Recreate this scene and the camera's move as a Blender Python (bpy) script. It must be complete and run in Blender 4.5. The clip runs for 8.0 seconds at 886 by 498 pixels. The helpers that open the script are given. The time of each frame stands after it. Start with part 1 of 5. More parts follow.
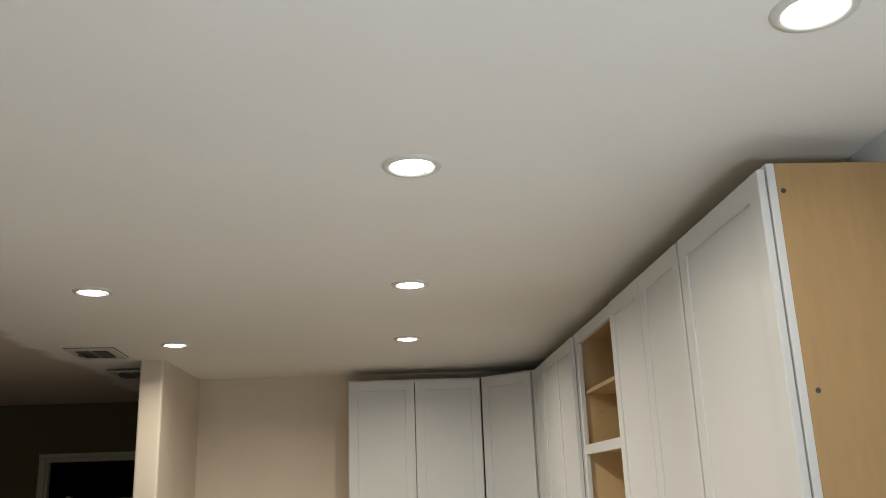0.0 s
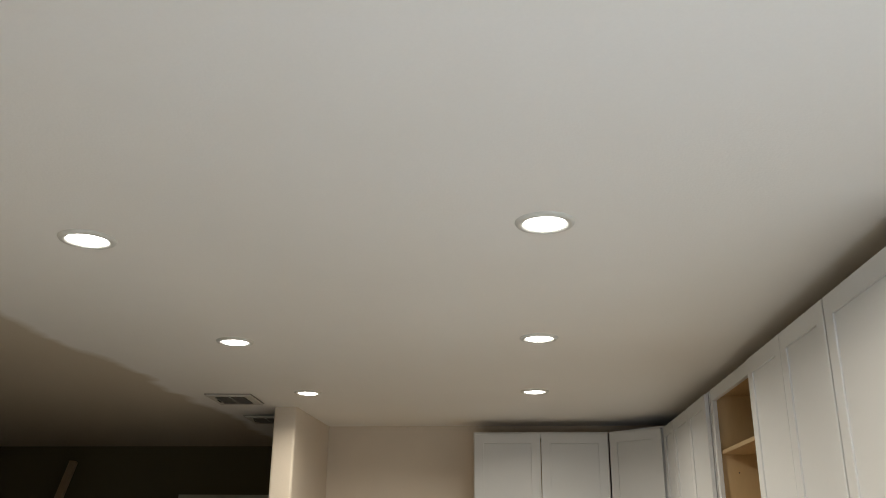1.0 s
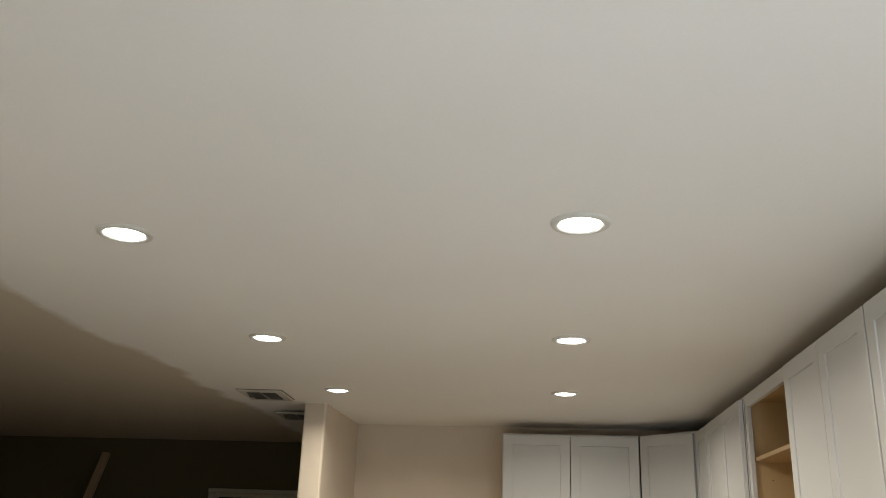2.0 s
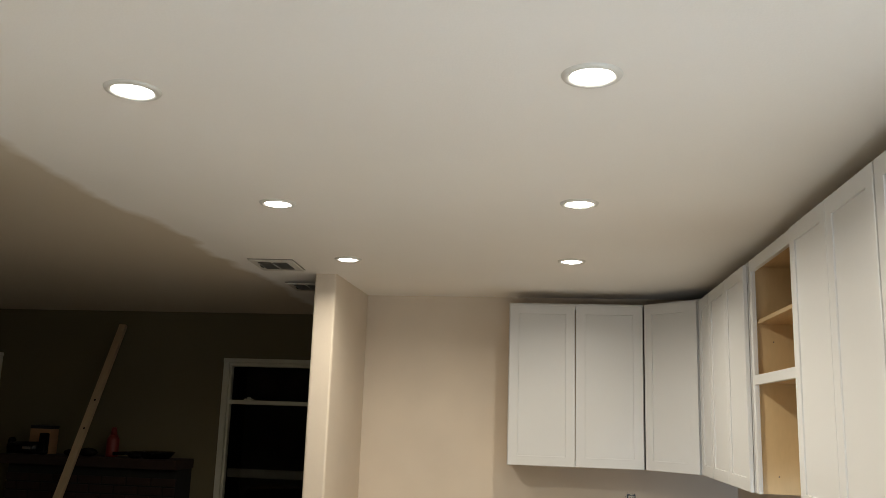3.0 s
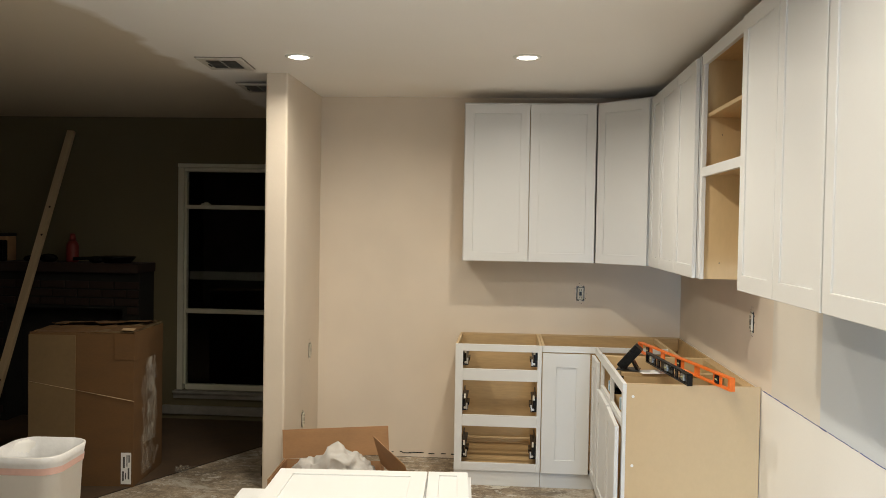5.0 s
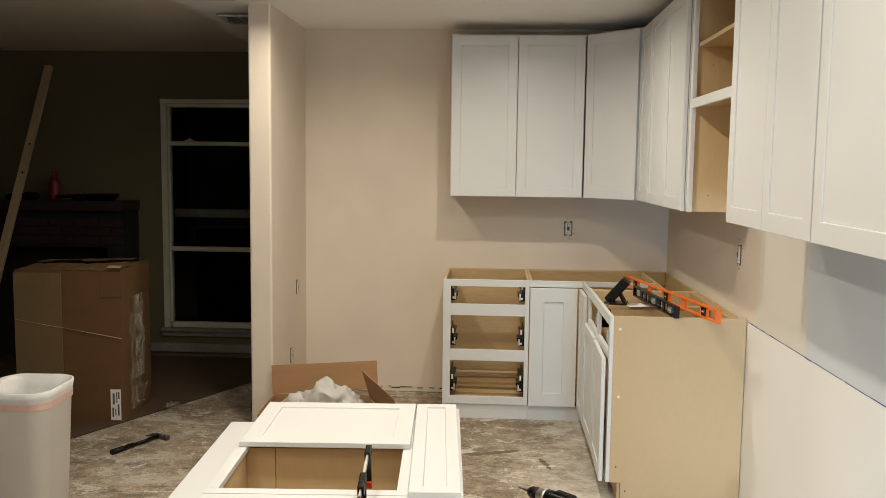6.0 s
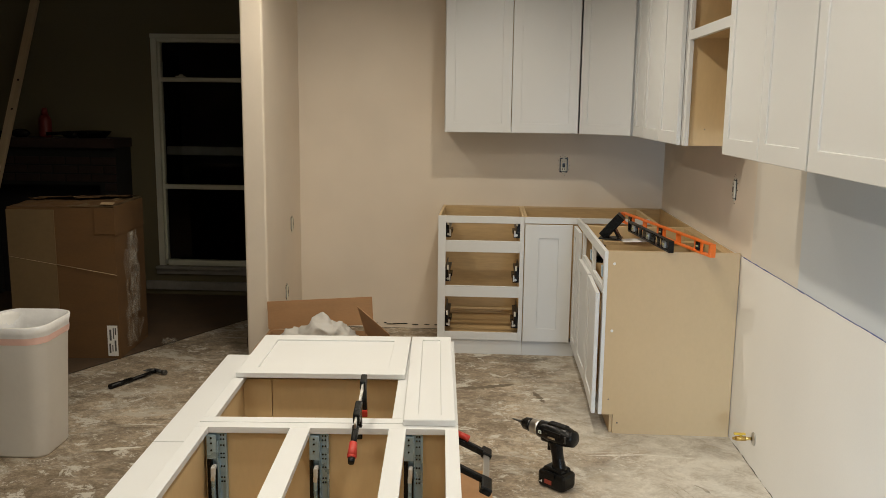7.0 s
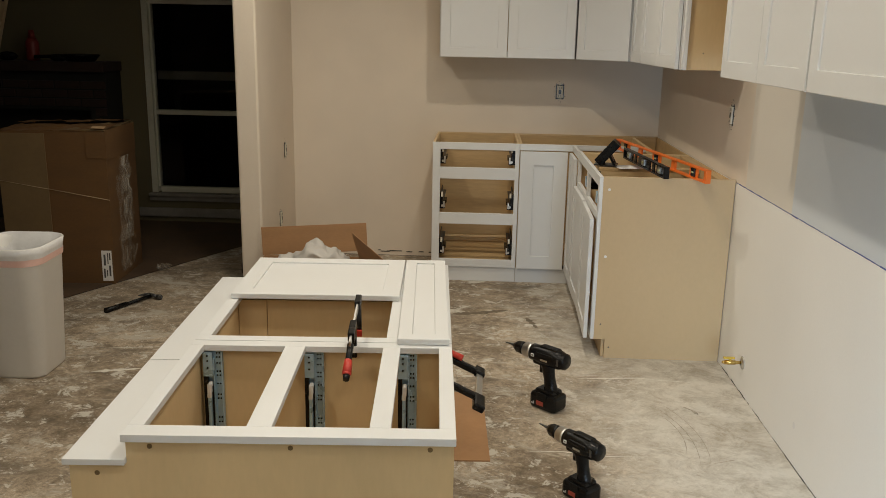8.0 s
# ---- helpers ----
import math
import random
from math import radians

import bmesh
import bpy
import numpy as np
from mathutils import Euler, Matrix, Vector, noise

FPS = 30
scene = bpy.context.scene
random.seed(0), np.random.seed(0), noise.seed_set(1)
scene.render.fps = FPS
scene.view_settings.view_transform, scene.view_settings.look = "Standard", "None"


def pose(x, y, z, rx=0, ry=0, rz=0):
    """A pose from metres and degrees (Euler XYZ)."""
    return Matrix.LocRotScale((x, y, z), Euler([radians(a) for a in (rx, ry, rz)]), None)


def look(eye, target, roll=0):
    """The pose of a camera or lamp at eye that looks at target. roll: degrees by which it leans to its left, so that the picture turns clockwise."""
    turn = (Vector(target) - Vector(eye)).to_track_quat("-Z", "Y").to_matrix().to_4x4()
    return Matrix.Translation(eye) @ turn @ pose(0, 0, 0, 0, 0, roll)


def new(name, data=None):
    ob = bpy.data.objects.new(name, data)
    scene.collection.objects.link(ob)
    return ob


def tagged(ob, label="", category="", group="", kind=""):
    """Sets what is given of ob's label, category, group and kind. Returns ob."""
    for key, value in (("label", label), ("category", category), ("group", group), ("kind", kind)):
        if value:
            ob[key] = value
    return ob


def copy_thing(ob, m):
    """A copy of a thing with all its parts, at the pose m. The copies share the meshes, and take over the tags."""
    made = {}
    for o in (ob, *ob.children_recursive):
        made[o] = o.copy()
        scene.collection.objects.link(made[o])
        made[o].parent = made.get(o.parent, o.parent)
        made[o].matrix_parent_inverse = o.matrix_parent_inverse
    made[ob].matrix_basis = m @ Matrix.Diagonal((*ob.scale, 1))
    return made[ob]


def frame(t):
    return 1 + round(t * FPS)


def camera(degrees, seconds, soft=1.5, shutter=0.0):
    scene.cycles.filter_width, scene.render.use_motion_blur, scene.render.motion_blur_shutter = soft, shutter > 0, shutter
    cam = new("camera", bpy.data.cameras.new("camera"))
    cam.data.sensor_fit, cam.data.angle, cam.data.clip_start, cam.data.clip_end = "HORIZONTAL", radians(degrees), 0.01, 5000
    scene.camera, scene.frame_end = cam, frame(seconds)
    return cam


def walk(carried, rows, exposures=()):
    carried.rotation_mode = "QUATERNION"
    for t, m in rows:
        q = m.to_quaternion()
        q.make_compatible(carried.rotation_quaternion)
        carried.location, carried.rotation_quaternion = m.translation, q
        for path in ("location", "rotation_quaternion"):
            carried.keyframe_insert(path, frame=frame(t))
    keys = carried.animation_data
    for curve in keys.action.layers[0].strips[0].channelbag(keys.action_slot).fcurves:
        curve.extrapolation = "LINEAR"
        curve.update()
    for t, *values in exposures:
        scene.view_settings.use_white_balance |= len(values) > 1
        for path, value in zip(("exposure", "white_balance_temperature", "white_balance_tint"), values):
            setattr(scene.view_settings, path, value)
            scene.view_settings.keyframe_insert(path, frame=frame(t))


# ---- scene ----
cam = camera(55.0, 8.0, soft=0.85)
PATH = [
    (0, (-1.173, -5.975, 1.733), (-1.061, -4.053, 2.275), -2.1),
    (0.5, (-1.197, -5.985, 1.742), (-1.267, -4.081, 2.349), -0.6),
    (1, (-1.202, -6.0, 1.75), (-1.372, -4.117, 2.402), 0.5),
    (1.2, (-1.206, -5.995, 1.756), (-1.407, -4.121, 2.422), 1.0),
    (2.3, (-1.213, -5.989, 1.743), (-1.459, -4.106, 2.371), 2.2),
    (2.5, (-1.215, -5.982, 1.723), (-1.464, -4.079, 2.285), 2.2),
    (3, (-1.221, -5.986, 1.676), (-1.476, -4.04, 2.062), 1.9),
    (3.5, (-1.216, -5.989, 1.649), (-1.47, -4.019, 1.888), 1.6),
    (4, (-1.222, -5.981, 1.643), (-1.446, -3.997, 1.763), 1.2),
    (4.5, (-1.211, -5.981, 1.629), (-1.396, -3.99, 1.661), 0.9),
    (4.7, (-1.205, -6.0, 1.617), (-1.374, -4.008, 1.615), 1.0),
    (5.8, (-1.205, -5.968, 1.601), (-1.328, -3.979, 1.429), 0.6),
    (6, (-1.207, -5.966, 1.587), (-1.325, -3.979, 1.391), 0.7),
    (6.5, (-1.206, -5.963, 1.575), (-1.315, -3.983, 1.316), 0.6),
    (7, (-1.205, -5.961, 1.552), (-1.309, -3.991, 1.221), 0.7),
    (7.5, (-1.207, -5.961, 1.533), (-1.302, -4.006, 1.121), 1.0),
    (8, (-1.206, -5.963, 1.516), (-1.292, -4.024, 1.03), 1.1),
]
EXPOSURES = [(0.0, -0.46, 6350, 10), (1.0, -0.48, 6350, 10), (2.5, -0.33, 6500, 10), (3.5, 0.0, 6450, 10), (4.5, 0.03, 6450, 10),
             (6.0, -0.08, 6500, 10), (7.0, -0.37, 6550, 10), (8.0, -0.58, 6600, 10)]
walk(cam, [(t, look(eye, target, roll)) for t, eye, target, roll in PATH], EXPOSURES)

# ---- light and exposure ----
world = bpy.data.worlds.new("night")
scene.world = world
world.use_nodes = True
world.node_tree.nodes["Background"].inputs[0].default_value = (0.012, 0.014, 0.02, 1)
world.node_tree.nodes["Background"].inputs[1].default_value = 0.06

CEIL = 2.518
FLOOR = -0.035
LAMP_XS = (-1.117, -2.348)
LAMP_YS = (-1.432, -2.687, -3.967)
# the last two are unseen, added to light the near side of things
LAMPS = [(x, y) for x in LAMP_XS for y in LAMP_YS[:2]] + [(-1.127, -3.972), (-2.354, -3.927)] + [(-0.432, -4.69), (-2.348, -5.25), (-1.117, -6.7)]
WARM = (1.0, 0.905, 0.745)


def lamp(x, y, watts):
    data = bpy.data.lights.new("downlight_beam", "AREA")
    data.shape, data.size, data.energy, data.color = "DISK", 0.08, watts, WARM
    data.spread = radians(160)
    ob = new("downlight_beam", data)
    ob.matrix_world = pose(x, y, CEIL - 0.0135)
    return ob


for lx, ly in LAMPS:
    lamp(lx, ly, 3.8 if lx > -1 else 12.6 if lx > -2 else 10.2)

# unseen cool fill lamp, added behind the view to brighten the ceiling
cool = bpy.data.lights.new("cool_fill_light", "AREA")
cool.shape, cool.size, cool.size_y, cool.energy, cool.color = "RECTANGLE", 0.45, 0.3, 11.0, (0.86, 0.93, 1.0)
cool.spread = radians(85)
new("cool_fill_light", cool).matrix_world = look((-0.85, -7.25, 0.95), (-0.75, -5.35, 2.6))
# unseen lamp added for the bluish light on the east wall, source unknown
cool_side = bpy.data.lights.new("cool_side_light", "AREA")
cool_side.shape, cool_side.size, cool_side.size_y, cool_side.energy, cool_side.color = "RECTANGLE", 0.4, 1.0, 19.0, (0.58, 0.78, 1.0)
new("cool_side_light", cool_side).matrix_world = look((-0.4, -6.1, 0.75), (0.0, -4.95, 0.5))
cool_side.spread = radians(62)


# ---- materials ----
def material(name, base, rough=0.6, metal=0.0, var=0.08, scale=6.0, fine=60.0, bump=0.05, spec=0.5, coat=0.0, stretch=(1, 1, 1)):
    """Paint, plaster, metal or plastic with blotches at two scales and fine relief."""
    m = bpy.data.materials.new(name)
    m.use_nodes = True
    nt = m.node_tree
    b = nt.nodes["Principled BSDF"]
    b.inputs["Roughness"].default_value = rough
    b.inputs["Metallic"].default_value = metal
    b.inputs["Specular IOR Level"].default_value = spec
    b.inputs["Coat Weight"].default_value = coat
    tc = nt.nodes.new("ShaderNodeTexCoord")
    mp = nt.nodes.new("ShaderNodeMapping")
    mp.inputs["Scale"].default_value = stretch
    nt.links.new(tc.outputs["Object"], mp.inputs[0])
    n1 = nt.nodes.new("ShaderNodeTexNoise")
    n1.inputs["Scale"].default_value, n1.inputs["Detail"].default_value = scale, 6
    n2 = nt.nodes.new("ShaderNodeTexNoise")
    n2.inputs["Scale"].default_value, n2.inputs["Detail"].default_value = fine, 4
    for n in (n1, n2):
        nt.links.new(mp.outputs[0], n.inputs["Vector"])
    mix = nt.nodes.new("ShaderNodeMath")
    mix.operation = "MULTIPLY_ADD"
    nt.links.new(n2.outputs["Fac"], mix.inputs[0])
    mix.inputs[1].default_value = 0.4
    nt.links.new(n1.outputs["Fac"], mix.inputs[2])
    ramp = nt.nodes.new("ShaderNodeValToRGB")
    ramp.color_ramp.elements[0].position, ramp.color_ramp.elements[1].position = 0.45, 0.95
    lo = [max(0.0, c * (1 - var)) for c in base]
    hi = [min(1.0, c * (1 + var)) for c in base]
    ramp.color_ramp.elements[0].color, ramp.color_ramp.elements[1].color = (*lo, 1), (*hi, 1)
    nt.links.new(mix.outputs[0], ramp.inputs[0])
    nt.links.new(ramp.outputs[0], b.inputs["Base Color"])
    rr = nt.nodes.new("ShaderNodeMapRange")
    rr.inputs["To Min"].default_value, rr.inputs["To Max"].default_value = max(0.02, rough * 0.85), min(1, rough * 1.15)
    nt.links.new(n1.outputs["Fac"], rr.inputs["Value"])
    nt.links.new(rr.outputs[0], b.inputs["Roughness"])
    bp = nt.nodes.new("ShaderNodeBump")
    bp.inputs["Strength"].default_value, bp.inputs["Distance"].default_value = bump, 0.004
    nt.links.new(n2.outputs["Fac"], bp.inputs["Height"])
    nt.links.new(bp.outputs[0], b.inputs["Normal"])
    return m


def glowing(name, colour, strength):
    m = bpy.data.materials.new(name)
    m.use_nodes = True
    b = m.node_tree.nodes["Principled BSDF"]
    b.inputs["Base Color"].default_value = (0.9, 0.9, 0.88, 1)
    b.inputs["Emission Color"].default_value, b.inputs["Emission Strength"].default_value = (*colour, 1), strength
    return m


def clear(name, tint, rough=0.02, weight=1.0, alpha=1.0):
    m = bpy.data.materials.new(name)
    m.use_nodes = True
    b = m.node_tree.nodes["Principled BSDF"]
    b.inputs["Base Color"].default_value = (*tint, 1)
    b.inputs["Roughness"].default_value, b.inputs["Transmission Weight"].default_value = rough, weight
    b.inputs["Alpha"].default_value = alpha
    return m


WHITE = material("white_cabinet_paint", (0.67, 0.68, 0.68), rough=0.33, var=0.015, scale=3, fine=90, bump=0.012, spec=0.45)
PLY = material("birch_plywood", (0.63, 0.465, 0.255), rough=0.5, var=0.07, scale=2.4, fine=40, bump=0.03, stretch=(2, 2, 0.5))
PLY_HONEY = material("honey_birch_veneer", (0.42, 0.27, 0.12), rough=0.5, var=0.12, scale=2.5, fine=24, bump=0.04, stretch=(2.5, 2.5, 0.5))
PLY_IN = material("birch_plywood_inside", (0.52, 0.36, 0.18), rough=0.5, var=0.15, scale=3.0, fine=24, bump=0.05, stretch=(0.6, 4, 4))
PLY_END = material("pale_plywood_end", (0.53, 0.39, 0.222), rough=0.5, var=0.05, scale=1.6, fine=60, bump=0.03, stretch=(1, 1, 0.7))
WALL = material("beige_wall_paint", (0.715, 0.632, 0.528), rough=0.75, var=0.055, scale=2.2, fine=180, bump=0.12)
PALE_PRIMER = material("pale_primer", (0.68, 0.64, 0.57), rough=0.8, var=0.03, scale=1.3, fine=160, bump=0.12)
PRIMER = material("blue_grey_primer", (0.60, 0.635, 0.665), rough=0.8, var=0.04, scale=1.3, fine=160, bump=0.12)
BOARD_WHITE = material("pale_drywall", (0.82, 0.805, 0.765), rough=0.85, var=0.03, scale=1.6, fine=140, bump=0.1)
# olive living room walls, with the lack of light put into the colour
DARK_WALL = material("darkened_olive_wall_paint", (0.13, 0.109, 0.058), rough=0.85, var=0.08, scale=1.2, fine=120, bump=0.15)
TRIM_WHITE = material("white_window_trim", (0.72, 0.72, 0.68), rough=0.4, var=0.04, scale=4, fine=70, bump=0.04)
# white window trim, lowered to match the dim living room
DIM_TRIM = material("dimmed_window_trim", (0.56, 0.55, 0.45), rough=0.5, var=0.1, scale=4, fine=50, bump=0.06)
STEEL = material("galvanised_steel", (0.37, 0.53, 0.66), rough=0.28, metal=0.4, var=0.12, scale=14, fine=120, bump=0.04)
DARK_STEEL = material("dark_runner_steel", (0.10, 0.10, 0.10), rough=0.4, metal=0.7, var=0.2, scale=20, fine=90)
BLACK = material("black_plastic", (0.006, 0.006, 0.006), rough=0.26, var=0.25, scale=20, fine=200, bump=0.02, spec=0.24)
VENT_WHITE = material("white_vent_paint", (0.62, 0.60, 0.55), rough=0.5, var=0.08, scale=12)
# grey for vent slats, and for white woodwork dimmed in the living room
DULL_GREY = material("dull_grey_paint", (0.22, 0.205, 0.18), rough=0.6, var=0.15, scale=12)
YELLOW = material("yellow_lever_grip", (0.55, 0.37, 0.04), rough=0.45, var=0.08)
CHROME = material("chrome", (0.62, 0.61, 0.59), rough=0.36, metal=1.0, var=0.05)
RED = material("red_plastic", (0.48, 0.035, 0.02), rough=0.4, var=0.1)
# RED darkened for the bottle that stands in the dim room
DARK_RED = material("darkened_red_plastic", (0.16, 0.014, 0.01), rough=0.5, var=0.15)
ORANGE = material("orange_painted_level", (0.80, 0.17, 0.02), rough=0.38, var=0.08, scale=12)
BRASS = material("brass", (0.65, 0.45, 0.14), rough=0.3, metal=1.0, var=0.1)
CARD = material("brown_cardboard", (0.36, 0.20, 0.095), rough=0.85, var=0.13, scale=4, fine=40, bump=0.08, stretch=(1, 1, 3))
CARD_PALE = material("pale_cardboard", (0.42, 0.29, 0.16), rough=0.85, var=0.12, scale=4, fine=40, bump=0.08)
# shipping box browns, darkened to stand for the weak light around it
DIM_CARD = material("darkened_cardboard", (0.12, 0.060, 0.019), rough=0.85, var=0.15, scale=4, fine=40, bump=0.08, stretch=(1, 1, 3))
DIM_CARD_PALE = material("darkened_pale_cardboard", (0.15, 0.098, 0.043), rough=0.85, var=0.12, scale=4, fine=40, bump=0.08)
PAPER = material("white_paper", (0.75, 0.74, 0.72), rough=0.7, var=0.03)
INK = material("grey_print", (0.08, 0.08, 0.08), rough=0.7)
WOOD = material("raw_pine_board", (0.50, 0.37, 0.22), rough=0.65, var=0.16, scale=3, fine=22, bump=0.06, stretch=(6, 6, 0.4))
# fireplace brick and mortar, colours darkened in place of the missing light
BRICK = material("darkened_red_brick", (0.022, 0.010, 0.006), rough=0.85, var=0.5, scale=5, fine=60, bump=0.4)
MORTAR = material("darkened_mortar", (0.010, 0.009, 0.007), rough=0.95, var=0.3, scale=12, fine=90, bump=0.4)
NEAR_BLACK = material("near_black_matt", (0.012, 0.011, 0.01), rough=0.95, var=0.4, scale=8)
BIN = material("white_bin_plastic", (0.82, 0.81, 0.78), rough=0.45, var=0.03, scale=4)
LINER = material("white_bin_liner", (0.72, 0.72, 0.72), rough=0.35, var=0.05, scale=20, bump=0.3)
PINK = material("pink_drawstring", (0.74, 0.49, 0.43), rough=0.5, var=0.1)
OUTLET_METAL = material("outlet_plate", (0.66, 0.62, 0.52), rough=0.5, var=0.1)
CHALK = material("blue_chalk", (0.10, 0.12, 0.30), rough=0.9, var=0.4, scale=40)
DARK_GLASS = clear("window_glass", (0.9, 0.95, 0.95), 0.02, 1.0)
NIGHT = material("night_outside", (0.004, 0.005, 0.006), rough=0.9, var=0.4)
FILM = clear("clear_plastic_film", (0.45, 0.42, 0.36), 0.1, 0.0, 0.14)
BAG = clear("translucent_bag_film", (0.80, 0.79, 0.76), 0.28, 0.25, 0.72)
GLOW = glowing("led_lens", (1.0, 0.95, 0.86), 14.0)


def concrete():
    """Bare slab: grey-brown blotches, pale plaster smears and scrapes, dark damp stains."""
    m = bpy.data.materials.new("stained_concrete")
    m.use_nodes = True
    nt = m.node_tree
    b = nt.nodes["Principled BSDF"]
    tc = nt.nodes.new("ShaderNodeTexCoord")

    def tex(scale, detail, stretch=(1, 1, 1), turn=0.0, warp=0.0, rough=0.6):
        mp = nt.nodes.new("ShaderNodeMapping")
        mp.inputs["Scale"].default_value = stretch
        mp.inputs["Rotation"].default_value = (0, 0, radians(turn))
        nt.links.new(tc.outputs["Object"], mp.inputs[0])
        n = nt.nodes.new("ShaderNodeTexNoise")
        n.inputs["Scale"].default_value, n.inputs["Detail"].default_value = scale, detail
        n.inputs["Distortion"].default_value, n.inputs["Roughness"].default_value = warp, rough
        nt.links.new(mp.outputs[0], n.inputs["Vector"])
        return n.outputs["Fac"]

    def ramp(fac, p0, c0, p1, c1):
        r = nt.nodes.new("ShaderNodeValToRGB")
        e = r.color_ramp.elements
        e[0].position, e[0].color, e[1].position, e[1].color = p0, (*c0, 1), p1, (*c1, 1)
        nt.links.new(fac, r.inputs[0])
        return r.outputs[0]

    def blend(fac, a, c, kind="MIX"):
        x = nt.nodes.new("ShaderNodeMix")
        x.data_type, x.blend_type = "RGBA", kind
        nt.links.new(fac, x.inputs["Factor"])
        nt.links.new(a, x.inputs["A"])
        if isinstance(c, tuple):
            x.inputs["B"].default_value = (*c, 1)
        else:
            nt.links.new(c, x.inputs["B"])
        return x.outputs["Result"]

    base = ramp(tex(1.3, 12, warp=0.3, rough=0.74), 0.36, (0.215, 0.172, 0.122), 0.62, (0.54, 0.475, 0.385))
    grit = ramp(tex(70, 9, rough=0.8), 0.34, (0.42, 0.38, 0.33), 0.60, (1.04, 0.99, 0.93))
    full = nt.nodes.new("ShaderNodeValue")
    full.outputs[0].default_value = 0.95
    col = blend(full.outputs[0], base, grit, "MULTIPLY")
    mott = ramp(tex(11, 12, (1, 1.1, 1), 12, 0.6, 0.8), 0.40, (0.62, 0.59, 0.55), 0.60, (1.2, 1.2, 1.2))
    col = blend(full.outputs[0], col, mott, "MULTIPLY")
    blot = ramp(tex(4.0, 11, (1, 1.2, 1), 10, 0.7, 0.76), 0.50, (0, 0, 0), 0.63, (0.6, 0.6, 0.6))
    col = blend(blot, col, (0.125, 0.10, 0.072))
    smear = ramp(tex(2.4, 12, (0.9, 1.2, 1), 16, 0.5, 0.8), 0.525, (0, 0, 0), 0.60, (0.8, 0.8, 0.8))
    col = blend(smear, col, (0.47, 0.435, 0.37))
    flake = ramp(tex(8.0, 11, (1, 1.15, 1), 22, 0.5, 0.76), 0.565, (0, 0, 0), 0.59, (0.9, 0.9, 0.9))
    col = blend(flake, col, (0.56, 0.53, 0.465))
    chips = ramp(tex(19.0, 9, (1, 1.2, 1), 65, 0.4, 0.74), 0.595, (0, 0, 0), 0.615, (0.85, 0.85, 0.85))
    col = blend(chips, col, (0.57, 0.53, 0.46))
    drag = ramp(tex(3.4, 9, (0.35, 6.0, 1), -10, 0.35, 0.72), 0.60, (0, 0, 0), 0.68, (0.45, 0.45, 0.45))
    col = blend(drag, col, (0.50, 0.47, 0.405))
    scrape = ramp(tex(2.0, 7, (0.4, 13.0, 1), -14, 0.5, 0.65), 0.685, (0, 0, 0), 0.70, (0.7, 0.7, 0.7))
    col = blend(scrape, col, (0.58, 0.55, 0.48))
    damp = ramp(tex(1.5, 9, (1, 2.4, 1), 8, 0.5, 0.7), 0.565, (0, 0, 0), 0.64, (0.7, 0.7, 0.7))
    col = blend(damp, col, (0.10, 0.08, 0.056))
    # plaster dust swept towards the east wall
    sep = nt.nodes.new("ShaderNodeSeparateXYZ")
    nt.links.new(tc.outputs["Object"], sep.inputs[0])
    ad = nt.nodes.new("ShaderNodeMath")
    ad.operation = "MULTIPLY_ADD"
    nt.links.new(tex(1.4, 9, warp=0.5, rough=0.7), ad.inputs[0])
    ad.inputs[1].default_value = 1.85
    nt.links.new(sep.outputs["X"], ad.inputs[2])
    dust = ramp(ad.outputs[0], -0.35, (0, 0, 0), 0.5, (0.8, 0.8, 0.8))
    grain = ramp(tex(7, 12, (1, 1.1, 1), 20, 0.4, 0.8), 0.36, (0.37, 0.325, 0.255), 0.56, (0.66, 0.625, 0.55))
    col = blend(dust, col, grain)
    nt.links.new(col, b.inputs["Base Color"])
    nt.links.new(ramp(tex(6, 5), 0.3, (0.62,) * 3, 0.7, (0.9,) * 3), b.inputs["Roughness"])
    bp = nt.nodes.new("ShaderNodeBump")
    bp.inputs["Strength"].default_value, bp.inputs["Distance"].default_value = 0.6, 0.006
    nt.links.new(tex(14, 8), bp.inputs["Height"])
    nt.links.new(bp.outputs[0], b.inputs["Normal"])
    return m


CONCRETE = concrete()


EDGE_X = -2.95


